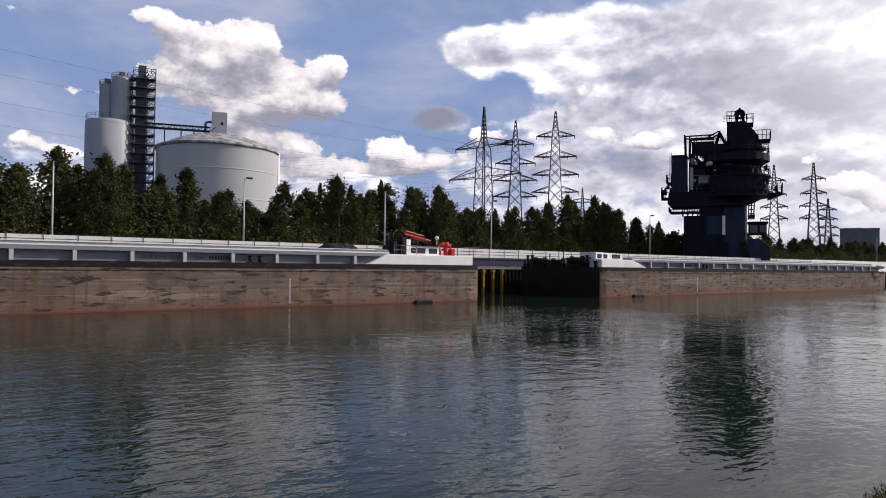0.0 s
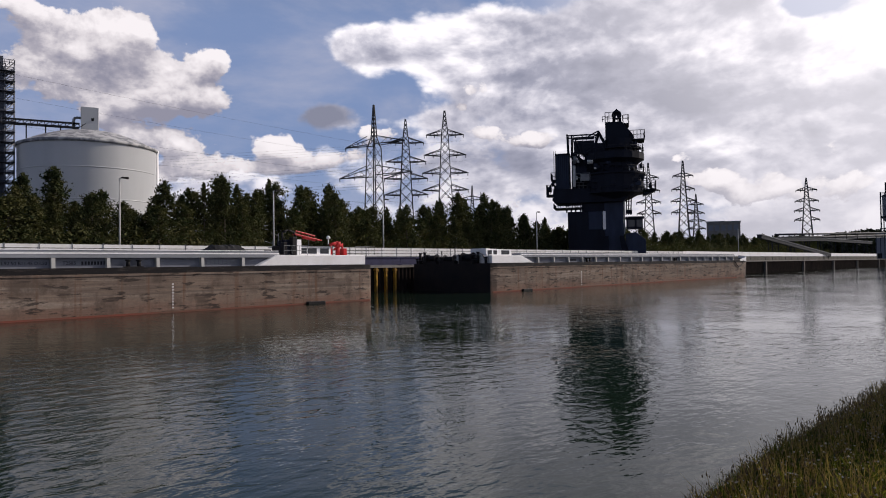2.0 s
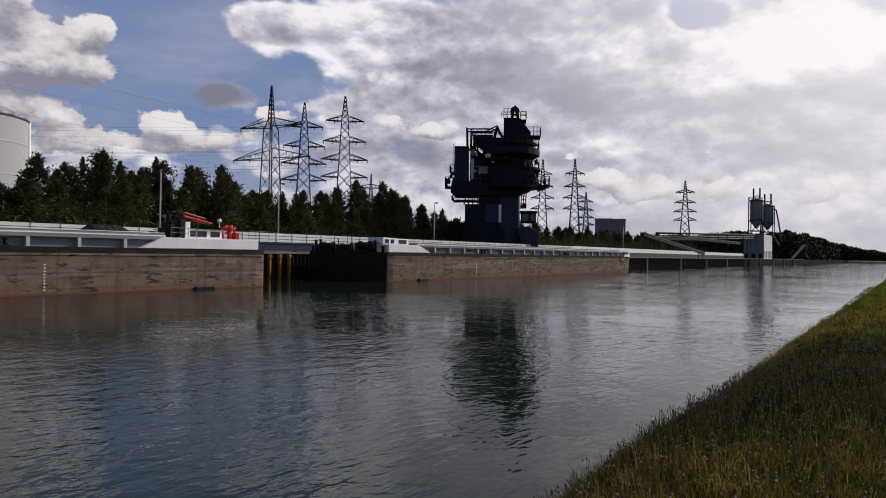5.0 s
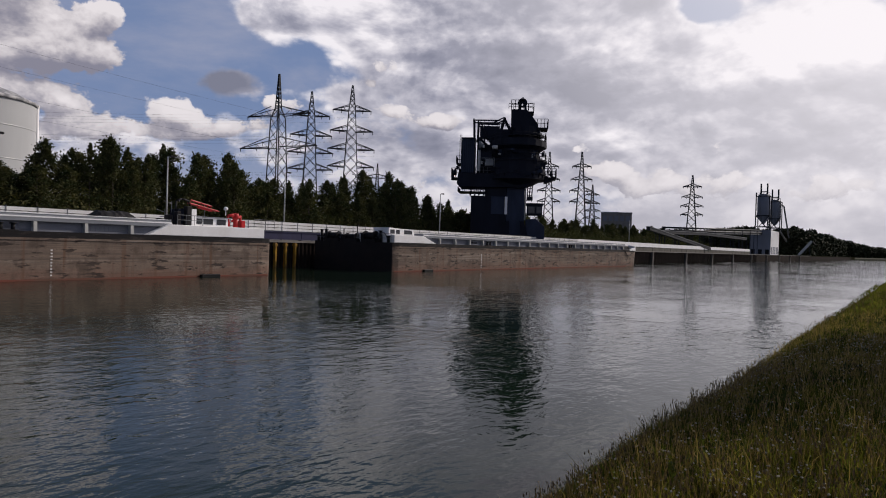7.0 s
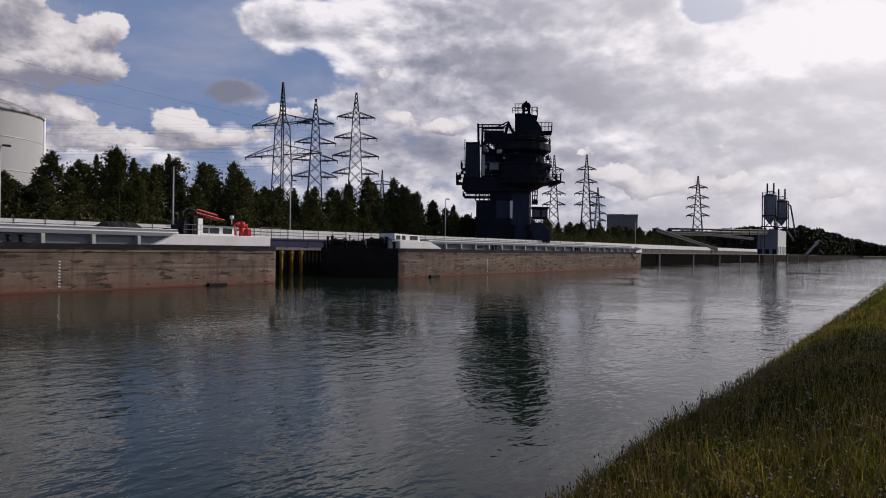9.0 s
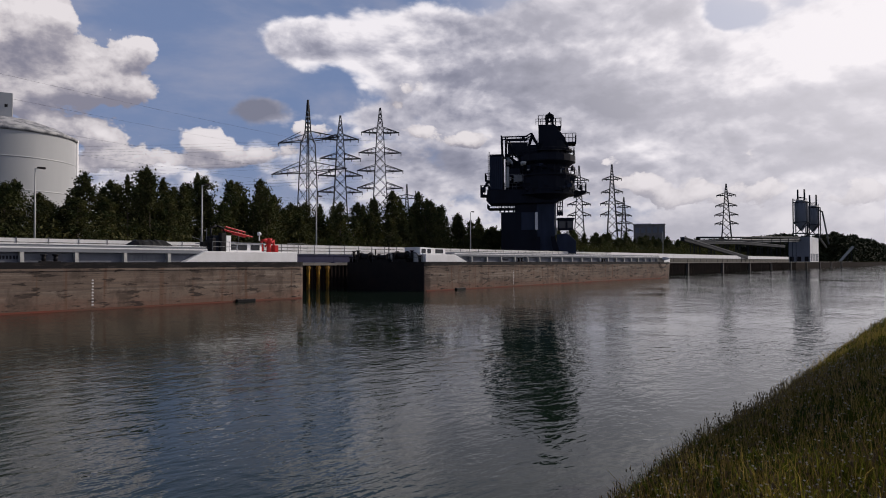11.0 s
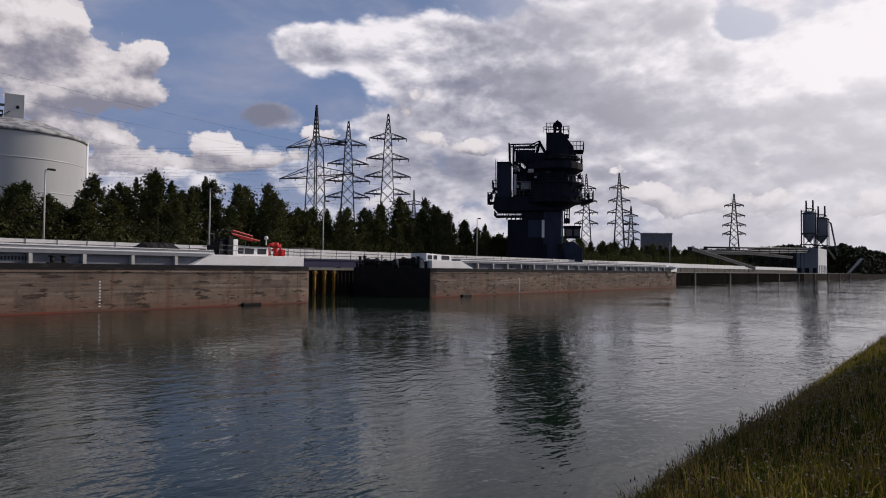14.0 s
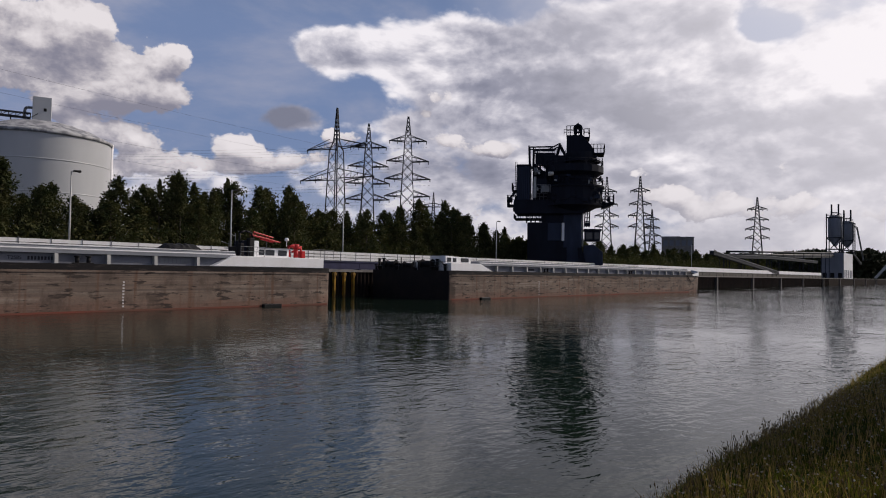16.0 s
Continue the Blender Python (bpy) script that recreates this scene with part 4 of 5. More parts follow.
tower = thing("stair_tower", tx, ty, 2.1, -11.75, "dark steel stair tower beside the silos", "tower")
bm = bm_()
box(bm, 4.9, -3.4, 0, 7.3, -0.8, 47.6)
part("lift_shaft", bm, M_TOWER, tower)
truss_tower(tower, 7.4, -3.4, 0, 48.0, 2.0, 20, 0.12, M_PLANT)
truss_tower(tower, 4.2, -3.9, 0, 48.6, 3.4, 18, 0.10, M_TOWER)
for k in range(20):
    z = 2.2 + k * 2.35
    bm = bm_()
    box(bm, 3.6, -4.5, z, 9.5, -0.6, z + 0.12)
    part("landing", bm, M_TOWER, tower)
    bm = bm_()
    tube(bm, (7.4, -3.5, z), (9.4, -3.5, z + 2.35), 0.12, n=4)
    tube(bm, (7.4, -3.5, z + 0.9), (9.4, -3.5, z + 3.2), 0.07, n=4)
    part("stair_flight", bm, M_LAMP if k % 2 else M_GALV, tower)
    if k > 5:
        bm = bm_()
        railing(bm, [(3.0, -4.5), (4.6, -4.5)], z, 1.0, 0.05, 0.8)
        part("landing_rail", bm, M_GALV, tower)
bm = bm_()
box(bm, 5.4, -3.2, 47.6, 7.2, -1.4, 50.4)
part("head_box", bm, M_TOWER, tower)
bm = bm_()
railing(bm, [(4.3, -4.2), (9.4, -4.2), (9.4, -1)], 48.3, 1.2, 0.07, 0.9)
part("top_rail", bm, M_TOWER, tower)
conv = thing("inclined_conveyor", tx, ty, 2.1, -11.75, "pale inclined conveyor at the foot of the tower", "conveyor")
bm = bm_()
for dz in (0, 1.1):
    tube(bm, (3.5, -6, 17.0 + dz), (13.5, -6, 13.2 + dz), 0.22, n=6)
for k in range(7):
    tube(bm, (3.5 + k * 1.6, -6, 17 - k * 0.61), (3.5 + k * 1.6, -6, 18.1 - k * 0.61), 0.1, n=4)
part("truss", bm, M_LAMP, conv)
bm = bm_()
for x, z in ((5, 16.4), (12, 13.6)):
    tube(bm, (x, -6, 0), (x, -6, z), 0.2, n=6)
part("trestle", bm, M_LAMP, conv)


# ---- pylons ----
def pylon(a, d, h, arms, base, waist, turn, label, knee=0.62, spire=1.0):
    """A lattice tower: arms are (height, half length) pairs."""
    x, y = polar(a, d)
    p = thing("pylon", x, y, 2.95, turn, label, "pylon", "power line pylons")
    wid = lambda z: base + (waist - base) * z / (h * knee) if z < h * knee else waist * spire + (0.25 - waist * spire) * (z - h * knee) / (h * (1 - knee))
    r = 0.00045 * d + 0.045
    bm = bm_()
    zs = [0.0]
    while zs[-1] < h - 1.5:
        zs.append(min(h, zs[-1] + max(1.5, wid(zs[-1]) * 0.95)))
    for z0, z1 in zip(zs, zs[1:]):
        a0, a1 = wid(z0) / 2, wid(z1) / 2
        c0 = [(-a0, -a0), (a0, -a0), (a0, a0), (-a0, a0)]
        c1 = [(-a1, -a1), (a1, -a1), (a1, a1), (-a1, a1)]
        for i in range(4):
            j = (i + 1) % 4
            tube(bm, (*c0[i], z0), (*c1[i], z1), r * 1.25, n=4, caps=False)
            tube(bm, (*c0[i], z0), (*c1[j], z1), r * 0.62, n=3, caps=False)
            tube(bm, (*c0[j], z0), (*c1[i], z1), r * 0.62, n=3, caps=False)
    part("mast", bm, M_PYLON, p, "tapering lattice mast")
    for z, hl in arms:
        w = wid(z) / 2
        for s in (-1, 1):
            bm = bm_()
            tip = (s * hl, 0, z + 0.2)
            for yy in (-w, w):
                tube(bm, (s * w, yy, z), tip, r * 1.1, n=4, caps=False)
                tube(bm, (s * w, yy, z + hl * 0.16 + 0.8), tip, r * 0.9, n=4, caps=False)
            n = 5
            for i in range(1, n):
                t, u = i / n, (i + 0.6) / n
                lo = (s * (w + (hl - w) * t), 0, z)
                hi = (s * (w + (hl - w) * min(1, u)), 0, z + (hl * 0.16 + 0.8) * (1 - min(1, u)))
                tube(bm, (lo[0], -w * (1 - t), z), hi, r * 0.6, n=3, caps=False)
                tube(bm, (lo[0], w * (1 - t), z), hi, r * 0.6, n=3, caps=False)
            part("cross_arm", bm, M_PYLON, p)
            for q in (0.55, 0.98):
                bm = bm_()
                tube(bm, (s * hl * q, 0, z + 0.1), (s * hl * q, 0, z - 0.9), r * 0.9, n=5)
                part("insulator", bm, M_PYLON, p)
    return p, x, y


L1 = "wide lattice pylon with two broad cross arms above the trees"
L2 = "lattice pylon with four cross arms above the trees"
L3 = "distant lattice pylon with four cross arms"
pylA = pylon(41.3, 240, 57.3, [(42.8, 13.5), (31.8, 16.5)], 6.2, 3.4, -80, L1, 0.76, 0.5)
four = lambda h, w: [(h * 0.83, w * 0.82), (h * 0.70, w * 0.92), (h * 0.585, w), (h * 0.475, w)]
pylB = pylon(43.97, 246, 53.6, four(53.6, 8.0), 6.8, 2.3, -46, L2, 0.83)
pylC = pylon(47.3, 240, 55.5, four(55.5, 8.2), 7.0, 2.4, -48, L2, 0.83)
pylE = pylon(49.55, 430, 50.2, [(41, 10), (33, 12)], 7.0, 2.6, -46, "distant lattice pylon with two cross arms")
pylD = pylon(64.0, 372, 53.3, four(53.3, 6.2), 7.0, 1.7, -62, L3, 0.83)
pylon(66.65, 372, 53.4, four(53.4, 6.2), 7.0, 1.7, -62, L3, 0.83)
pylon(67.58, 560, 53.1, four(53.1, 6.6), 7.0, 1.7, -62, L3, 0.83)
pylF = pylon(75.34, 470, 51.4, four(51.4, 7.0), 8.0, 1.8, -72, L3, 0.83)


def wire(bm, a, b, sag, r, n=22):
    """One sagging strand of three sides."""
    a, b = Vector(a), Vector(b)
    side = (b - a).cross(Vector((0, 0, 1))).normalized()
    prev = None
    for i in range(n + 1):
        t = i / n
        p = a.lerp(b, t)
        p.z -= sag * 4 * t * (1 - t)
        ring = [bm.verts.new(p + side * (r * math.cos(k * 2.094)) + Vector((0, 0, r * math.sin(k * 2.094)))) for k in range(3)]
        if prev:
            for k in range(3):
                bm.faces.new((prev[k], prev[(k + 1) % 3], ring[(k + 1) % 3], ring[k]))
        prev = ring


wires = thing("power_lines", 0, 0, 0, 0, "thin dark power lines strung between pylons", "power line")
for z, hl in ((42.8, 13.5), (31.8, 16.5)):
    for s in (-1, 0.55):
        c, sn = math.cos(radians(-80)), math.sin(radians(-80))
        a = (pylA[1] + s * hl * c, pylA[2] + s * hl * sn, 2.95 + z - 1.9)
        bm = bm_()
        wire(bm, a, (-190, 150 - s * hl, 54 + (z - 38) * 1.0), 5.0, 0.021)
        part("cable", bm, M_PYLON, wires)
for p, h, w, tn in ((pylB, 53.5, 8.0, -46), (pylC, 55.3, 8.2, -48)):
    for z, hl in four(h, w):
        for s in (-1, 1):
            c, sn = math.cos(radians(tn)), math.sin(radians(tn))
            bm = bm_()
            wire(bm, (p[1] + s * hl * c, p[2] + s * hl * sn, 2.95 + z - 1.8), (p[1] - 330 + s * 8, p[2] + 330 + s * 8, z + 4), 9.0, 0.02)
            part("cable", bm, M_PYLON, wires)


# ---- ship unloader ----
ux, uy = polar(61.35, 139)
unl = thing("ship_unloader", ux, uy, 2.99, -61.35, "tall dark blue ship unloader on a single column", "crane")
U = lambda c: (c - 400) * 0.0383
Z = lambda c: (813 - c) * 0.0383 + 0.49


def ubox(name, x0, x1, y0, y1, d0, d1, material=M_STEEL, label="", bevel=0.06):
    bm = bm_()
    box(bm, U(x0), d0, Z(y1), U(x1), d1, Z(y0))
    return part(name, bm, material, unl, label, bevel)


bm = bm_()
prism(bm, [(U(345), 0), (U(455), 0), (U(440), Z(690)), (U(440), Z(470)), (U(345), Z(470))], -1.8, 1.8)
part("column", bm, M_STEEL2, unl, "broad blue-grey main column", bevel=0.06)
# pale strip: the sun on the column's right edge, given as colour
ubox("sunlit_column_edge", 441, 449, 470, 680, -1.0, 1.0, M_LAMP, "pale strip for the sunlit column edge")
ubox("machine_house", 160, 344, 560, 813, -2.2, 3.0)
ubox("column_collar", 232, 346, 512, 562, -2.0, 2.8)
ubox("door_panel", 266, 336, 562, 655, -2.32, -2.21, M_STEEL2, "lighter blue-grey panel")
# white paint in place of the light through the gap by the column
ubox("lit_gap_strip", 338, 352, 562, 655, -2.32, -1.81, M_WHITE, "white strip for the sunlit gap beside the panel", 0.02)
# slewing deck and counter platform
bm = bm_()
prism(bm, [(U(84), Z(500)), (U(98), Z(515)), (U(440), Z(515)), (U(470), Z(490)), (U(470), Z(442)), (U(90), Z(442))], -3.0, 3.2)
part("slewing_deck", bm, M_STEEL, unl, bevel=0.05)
for x0, x1, y in ((90, 235, 535),):
    bm = bm_()
    railing(bm, [(U(x0), -2.8), (U(x1), -2.8), (U(x1), 2.8), (U(x0), 2.8), (U(x0), -2.8)], Z(540), 0.9, 0.05, 0.9)
    box(bm, U(x0), -2.9, Z(540) - 0.08, U(x1), 2.9, Z(540))
    part("under_walkway", bm, M_STEEL, unl)
bm = bm_()
for x in (155, 178, 200, 225):
    tube(bm, (U(x), -2.3, Z(565)), (U(x + 14), -2.3, Z(512)), 0.1, n=5)
    tube(bm, (U(x), -2.3, Z(565)), (U(x), -2.3, Z(512)), 0.1, n=5)
part("under_brace", bm, M_STEEL, unl)
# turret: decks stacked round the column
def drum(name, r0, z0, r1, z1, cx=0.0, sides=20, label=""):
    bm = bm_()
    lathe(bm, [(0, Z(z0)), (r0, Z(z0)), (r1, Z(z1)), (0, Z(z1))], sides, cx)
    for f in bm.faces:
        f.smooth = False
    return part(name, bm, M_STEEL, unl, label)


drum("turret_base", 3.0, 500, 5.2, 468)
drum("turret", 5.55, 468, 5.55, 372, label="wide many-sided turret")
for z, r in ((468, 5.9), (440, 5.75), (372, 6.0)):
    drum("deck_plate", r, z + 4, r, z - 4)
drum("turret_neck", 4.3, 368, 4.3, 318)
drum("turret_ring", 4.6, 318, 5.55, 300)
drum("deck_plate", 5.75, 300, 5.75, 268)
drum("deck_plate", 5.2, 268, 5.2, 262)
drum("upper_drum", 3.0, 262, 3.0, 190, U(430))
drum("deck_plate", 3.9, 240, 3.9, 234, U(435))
for r, z in ((5.9, 368), (5.65, 264)):
    bm = bm_()
    railing(bm, [(r * math.cos(a * math.pi / 9), r * math.sin(a * math.pi / 9)) for a in range(19)], Z(z), 1.1, 0.045, 1.4)
    part("deck_railing", bm, M_STEEL, unl, "thin railing round the deck")
rnd = random.Random(21)
for k in range(26):
    an = rnd.uniform(-2.9, -0.25)
    r = rnd.choice((5.4, 5.5, 4.2, 4.3))
    z = rnd.uniform(325, 365) if r < 5 else rnd.uniform(385, 460)
    x, y = r * math.cos(an), r * math.sin(an)
    bm = bm_()
    w, h, d = rnd.uniform(0.25, 0.7), rnd.uniform(0.3, 1.2), 0.45
    box(bm, x - w, y - d, Z(z), x + w, y + d * 0.3, Z(z) + h)
    part("switch_box", bm, M_STEEL2 if k % 4 == 0 else M_STEEL, unl, bevel=0.04)
for k in range(9):
    an = -2.6 + k * 0.27
    bm = bm_()
    tube(bm, (5.65 * math.cos(an), 5.65 * math.sin(an), Z(466)), (4.45 * math.cos(an), 4.45 * math.sin(an), Z(318)), 0.11, n=5)
    part("stay", bm, M_STEEL, unl)
bm = bm_()
prism(bm, [(U(358), Z(200)), (U(358), Z(102)), (U(440), Z(102)), (U(478), Z(150)), (U(500), Z(180)), (U(500), Z(200))], -2.0, 2.0)
part("head", bm, M_STEEL, unl, "sloping head of the crane", bevel=0.05)
bm = bm_()
prism(bm, [(U(398), Z(102)), (U(402), Z(40)), (U(418), Z(28)), (U(436), Z(60)), (U(440), Z(102)), (U(425), Z(102)), (U(424), Z(68)), (U(414), Z(58)), (U(408), Z(102))], -0.6, 0.6)
part("sheave_bracket", bm, M_STEEL, unl)
for x0, x1, y, h in ((358, 398, 102, 1.9), (448, 476, 112, 1.6), (478, 552, 196, 1.7), (498, 542, 266, 1.6), (505, 545, 364, 1.3), (540, 602, 455, 1.7), (52, 95, 465, 1.9), (76, 100, 388, 1.4)):
    bm = bm_()
    box(bm, U(x0), -2.0, Z(y) - 0.25, U(x1), 2.0, Z(y))
    railing(bm, [(U(x0), 2.0), (U(x0), -2.0), (U(x1), -2.0), (U(x1), 2.0)], Z(y), h, 0.055, 0.7)
    part("walkway", bm, M_STEEL, unl, "railed steel walkway")
bm = bm_()
prism(bm, [(U(540), Z(470)), (U(602), Z(455)), (U(602), Z(462)), (U(560), Z(480)), (U(540), Z(485))], -1.5, 1.5)
part("bracket", bm, M_STEEL, unl)
# tank cabinet and boom
cabn = ubox("filter_cabinet", 103, 172, 262, 442, -2.4, 2.2, M_STEEL2, "tall blue-grey filter cabinet", 0.15)
ubox("cabinet_cap", 100, 176, 254, 262, -2.5, 2.3)
bm = bm_()
for x in (108, 118, 128, 138, 148, 158, 168):
    box(bm, U(x), -2.47, Z(440), U(x) + 0.07, -2.41, Z(264))
part("cladding_rib", bm, M_STEEL, cabn)
boom = new("boom")
boom.parent = unl
tagged(boom, "folded lattice boom")
for d in (-1.4, 1.4):
    for xa, za, xb, zb, r in ((166, 275, 162, 150, 0.16), (184, 275, 186, 160, 0.16), (162, 158, 300, 158, 0.15), (186, 178, 300, 180, 0.15), (270, 168, 322, 142, 0.14),
                              (322, 142, 352, 200, 0.2), (322, 150, 300, 230, 0.2), (186, 245, 240, 290, 0.15), (205, 180, 235, 255, 0.13)):
        bm = bm_()
        tube(bm, (U(xa), d, Z(za)), (U(xb), d, Z(zb)), r, n=5)
        part("strut", bm, M_STEEL, boom)
ubox("power_house", 182, 345, 285, 445, -1.0, 3.0)
ubox("cable_reel_box", 205, 262, 330, 372, -2.6, -1.0)
for x in (188, 212, 246, 268):
    bm = bm_()
    tube(bm, (U(x), -1.6, Z(442)), (U(x + 9), -1.6, Z(250)), 0.13, n=5)
    tube(bm, (U(x), -1.6, Z(360)), (U(x + 22), -1.6, Z(290)), 0.1, n=5)
    part("brace", bm, M_STEEL, unl)
bm = bm_()
railing(bm, [(U(180), -2.2), (U(262), -2.2)], Z(442), 1.3, 0.05, 0.7)
part("house_rail", bm, M_GALV, unl)
bm = bm_()
railing(bm, [(U(182), -1.1), (U(330), -1.1)], Z(285), 1.3, 0.05, 0.8)
part("house_rail", bm, M_GALV, unl)
ubox("boom_box", 196, 300, 190, 250, -1.2, 1.2)
ubox("drive_box", 240, 360, 205, 262, -1.6, 1.8)
ubox("duct", 190, 204, 320, 430, -2.5, -1.9, M_LAMP, "pale vertical duct", 0.02)
bm = bm_()
tube(bm, (U(218), -2.2, Z(300)), (U(200), -2.2, Z(285)), 0.35, n=10)
tube(bm, (U(200), -2.2, Z(272)), (U(200), -2.2, Z(310)), 0.3, n=10)
part("pipe_elbow", bm, M_GALV, unl)
bm = bm_()
tube(bm, (U(282), -5.5, Z(325)), (U(282), -5.5, Z(308)), 0.55, n=14)
part("motor", bm, M_LAMP, unl, "pale round motor")
ubox("gear_box", 236, 275, 378, 412, -6.1, -5.5, M_GALV, "pale control box on the turret", 0.03)
bm = bm_()
railing(bm, [(U(210), -5.9), (U(280), -5.9)], Z(415), 1.6, 0.06, 0.8)
part("turret_rail", bm, M_GALV, unl)
bm = bm_()
for x in (458, 470, 482):
    tube(bm, (U(x), 0, Z(495)), (U(x - 4), 0, Z(580)), 0.13, n=6)
for y in (510, 530, 550, 570):
    tube(bm, (U(456), 0, Z(y)), (U(482), 0, Z(y)), 0.09, n=5)
box(bm, U(452), -0.5, Z(575), U(484), 0.5, Z(555))
part("ladder", bm, M_STEEL, unl)
for x0, x1, z0, z1, d in ((93, 101, 262, 470, -2.0), (352, 360, 205, 300, -2.2), (452, 460, 262, 372, -4.6), (300, 308, 262, 300, -5.2)):
    bm = bm_()
    for x in (x0, x1):
        tube(bm, (U(x), d, Z(z1)), (U(x), d, Z(z0) + 0.9), 0.05, n=4)
    zz = Z(z1) + 0.3
    while zz < Z(z0):
        tube(bm, (U(x0), d, zz), (U(x1), d, zz), 0.035, n=4)
        zz += 0.4
    part("cat_ladder", bm, M_STEEL, unl, "steel cat ladder")
for x0, x1, y, d in ((196, 330, 190, -1.4), (345, 470, 102, -2.1), (350, 440, 470, -3.2), (236, 344, 512, -2.9), (545, 600, 455, -2.2)):
    bm = bm_()
    railing(bm, [(U(x0), d), (U(x1), d)], Z(y), 1.15, 0.05, 0.8)
    part("hand_rail", bm, M_STEEL, unl, "thin hand rail")
for x, z, r, d in ((70, 440, 0.5, -2.2), (60, 470, 0.4, -2.2), (84, 415, 0.35, -2.2), (520, 420, 0.45, -3.5), (530, 340, 0.4, -3.0), (505, 225, 0.4, -2.2), (575, 440, 0.4, -2.0)):
    bm = bm_()
    tube(bm, (U(x), d, Z(z) - r), (U(x), d, Z(z) + r), r * 0.8, n=10)
    tube(bm, (U(x), d, Z(z) + r), (U(x) + 0.2, d, Z(z) + r * 1.6), r * 0.35, n=8)
    part("drive_motor", bm, M_STEEL, unl)
for x0, x1, y0, y1, d in ((214, 224, 296, 308, -2.75), (268, 286, 320, 327, -5.75), (206, 216, 378, 394, -2.75), (228, 236, 384, 404, -2.75), (300, 312, 346, 353, -5.6), (470, 478, 345, 364, -4.4)):
    ubox("cover_plate", x0, x1, y0, y1, d, d + 0.25, M_LAMP, "small pale cover plate", 0.02)
bm = bm_()
lathe(bm, [(0.55, -0.12), (0.95, -0.12), (0.95, 0.12), (0.55, 0.12), (0.55, -0.12)], 24)
bmesh.ops.rotate(bm, verts=list(bm.verts), cent=(0, 0, 0), matrix=Matrix.Rotation(radians(90), 3, "X"))
bmesh.ops.translate(bm, verts=list(bm.verts), vec=(U(416), -0.8, Z(62)))
part("sheave", bm, M_STEEL, unl, "rope sheave at the head")
# driver's cabin and the foot
driver = ubox("cabin", 455, 535, 602, 655, -1.6, 1.6, M_STEEL)
ubox("cabin_roof", 450, 542, 592, 602, -1.8, 1.8)
for x0, x1 in ((462, 495), (505, 531)):
    bm = bm_()
    box(bm, U(x0), -1.66, Z(645), U(x1), -1.61, Z(610))
    part("pane", bm, M_GLASS, driver, "dark cabin window")
bm = bm_()
prism(bm, [(U(450), 0), (U(548), 0), (U(548), Z(712)), (U(500), Z(672)), (U(450), Z(680))], -2.2, 2.0)
part("foot_house", bm, M_STEEL2, unl, "blue-grey sloped foot housing", bevel=0.05)
bm = bm_()
prism(bm, [(U(418), Z(690)), (U(440), Z(690)), (U(480), 0.0), (U(438), 0.0)], -2.6, -1.85)
prism(bm, [(U(345), Z(690)), (U(365), Z(690)), (U(365), 0.0), (U(325), 0.0)], -2.6, -1.85)
part("foot", bm, M_STEEL, unl, "splayed foot")


# ---- right side plant ----
plant = thing("loading_plant", 372, 58.5, 2.98, 0, "grey loading plant with two hopper silos", "plant")
bm = bm_()
box(bm, 0, 0, 0, 25, 9.7, 12.3)
part("building", bm, M_PLANT, plant, "grey clad box building", bevel=0.05)
# white front against grey walls: sun and shade of the faces put into colour
bm = bm_()
box(bm, 0.05, -0.06, 0.0, 24.9, -0.01, 12.2)
part("sunlit_front", bm, M_WHITE, plant, "front face whitened for the sun on it")
for cx, cy, r, z0, zt, zs in ((6, 4.6, 3.1, 19.8, 30.0, 36.3), (22, 1.8, 2.9, 19.0, 28.2, 34.6)):
    bm = bm_()
    lathe(bm, [(0.6, 15.6), (r, z0), (r, zt), (r * 0.7, zt + 0.7), (0, zt + 0.8)], 28, cx, cy)
    part("hopper", bm, M_PLANT, plant, "cone bottomed silo")
    bm = bm_()
    for dx in (-r, r):
        for dy in (-r, r):
            tube(bm, (cx + dx, cy + dy, 12.3), (cx + dx, cy + dy, zt), 0.25, n=5)
    for z in (14.2, z0, zt - 0.3):
        for q in (-1, 1):
            tube(bm, (cx - r, cy + q * r, z), (cx + r, cy + q * r, z), 0.2, n=5)
            tube(bm, (cx + q * r, cy - r, z), (cx + q * r, cy + r, z), 0.2, n=5)
    tube(bm, (cx - r, cy - r, 12.4), (cx - r, cy + r, z0), 0.2, n=5)
    tube(bm, (cx - r, cy + r, 12.4), (cx - r, cy - r, z0), 0.2, n=5)
    part("frame", bm, M_PYLON, plant)
    for dy in (-1.5, 1.5):
        bm = bm_()
        tube(bm, (cx, cy + dy, zt + 0.2), (cx, cy + dy, zs), 0.4, n=10)
        part("stack", bm, M_PYLON, plant, "short dark stack")
    bm = bm_()
    tube(bm, (cx, cy - 1.5, zt + 2.2), (cx, cy + 1.5, zt + 2.2), 0.25, n=6)
    railing(bm, [(cx - r, cy + r), (cx - r, cy - r)], zt, 1.3, 0.1, 1.3)
    tube(bm, (cx - r - 0.4, cy + r, 13), (cx - r - 0.4, cy + r, zt + 1.5), 0.3, n=6)
    part("top_rail", bm, M_PYLON, plant)
bm = bm_()
tube(bm, (26, -1.8, 26.0), (38, -3.0, 9.5), 0.4, n=6)
tube(bm, (26, -1.8, 26.0), (23, 1.0, 27.5), 0.35, n=6)
tube(bm, (28, 0.5, 13.5), (52, 0.2, 8.0), 0.6, n=6)
part("chute", bm, M_GALV, plant, "inclined filling pipe")
for k, x in enumerate((3, 8, 13, 18, 22)):
    bm = bm_()
    box(bm, x - 1.5, -0.1, 0.3, x + 1.5, -0.065, 4.0)
    part("gate", bm, M_PLANT, plant)
bm = bm_()
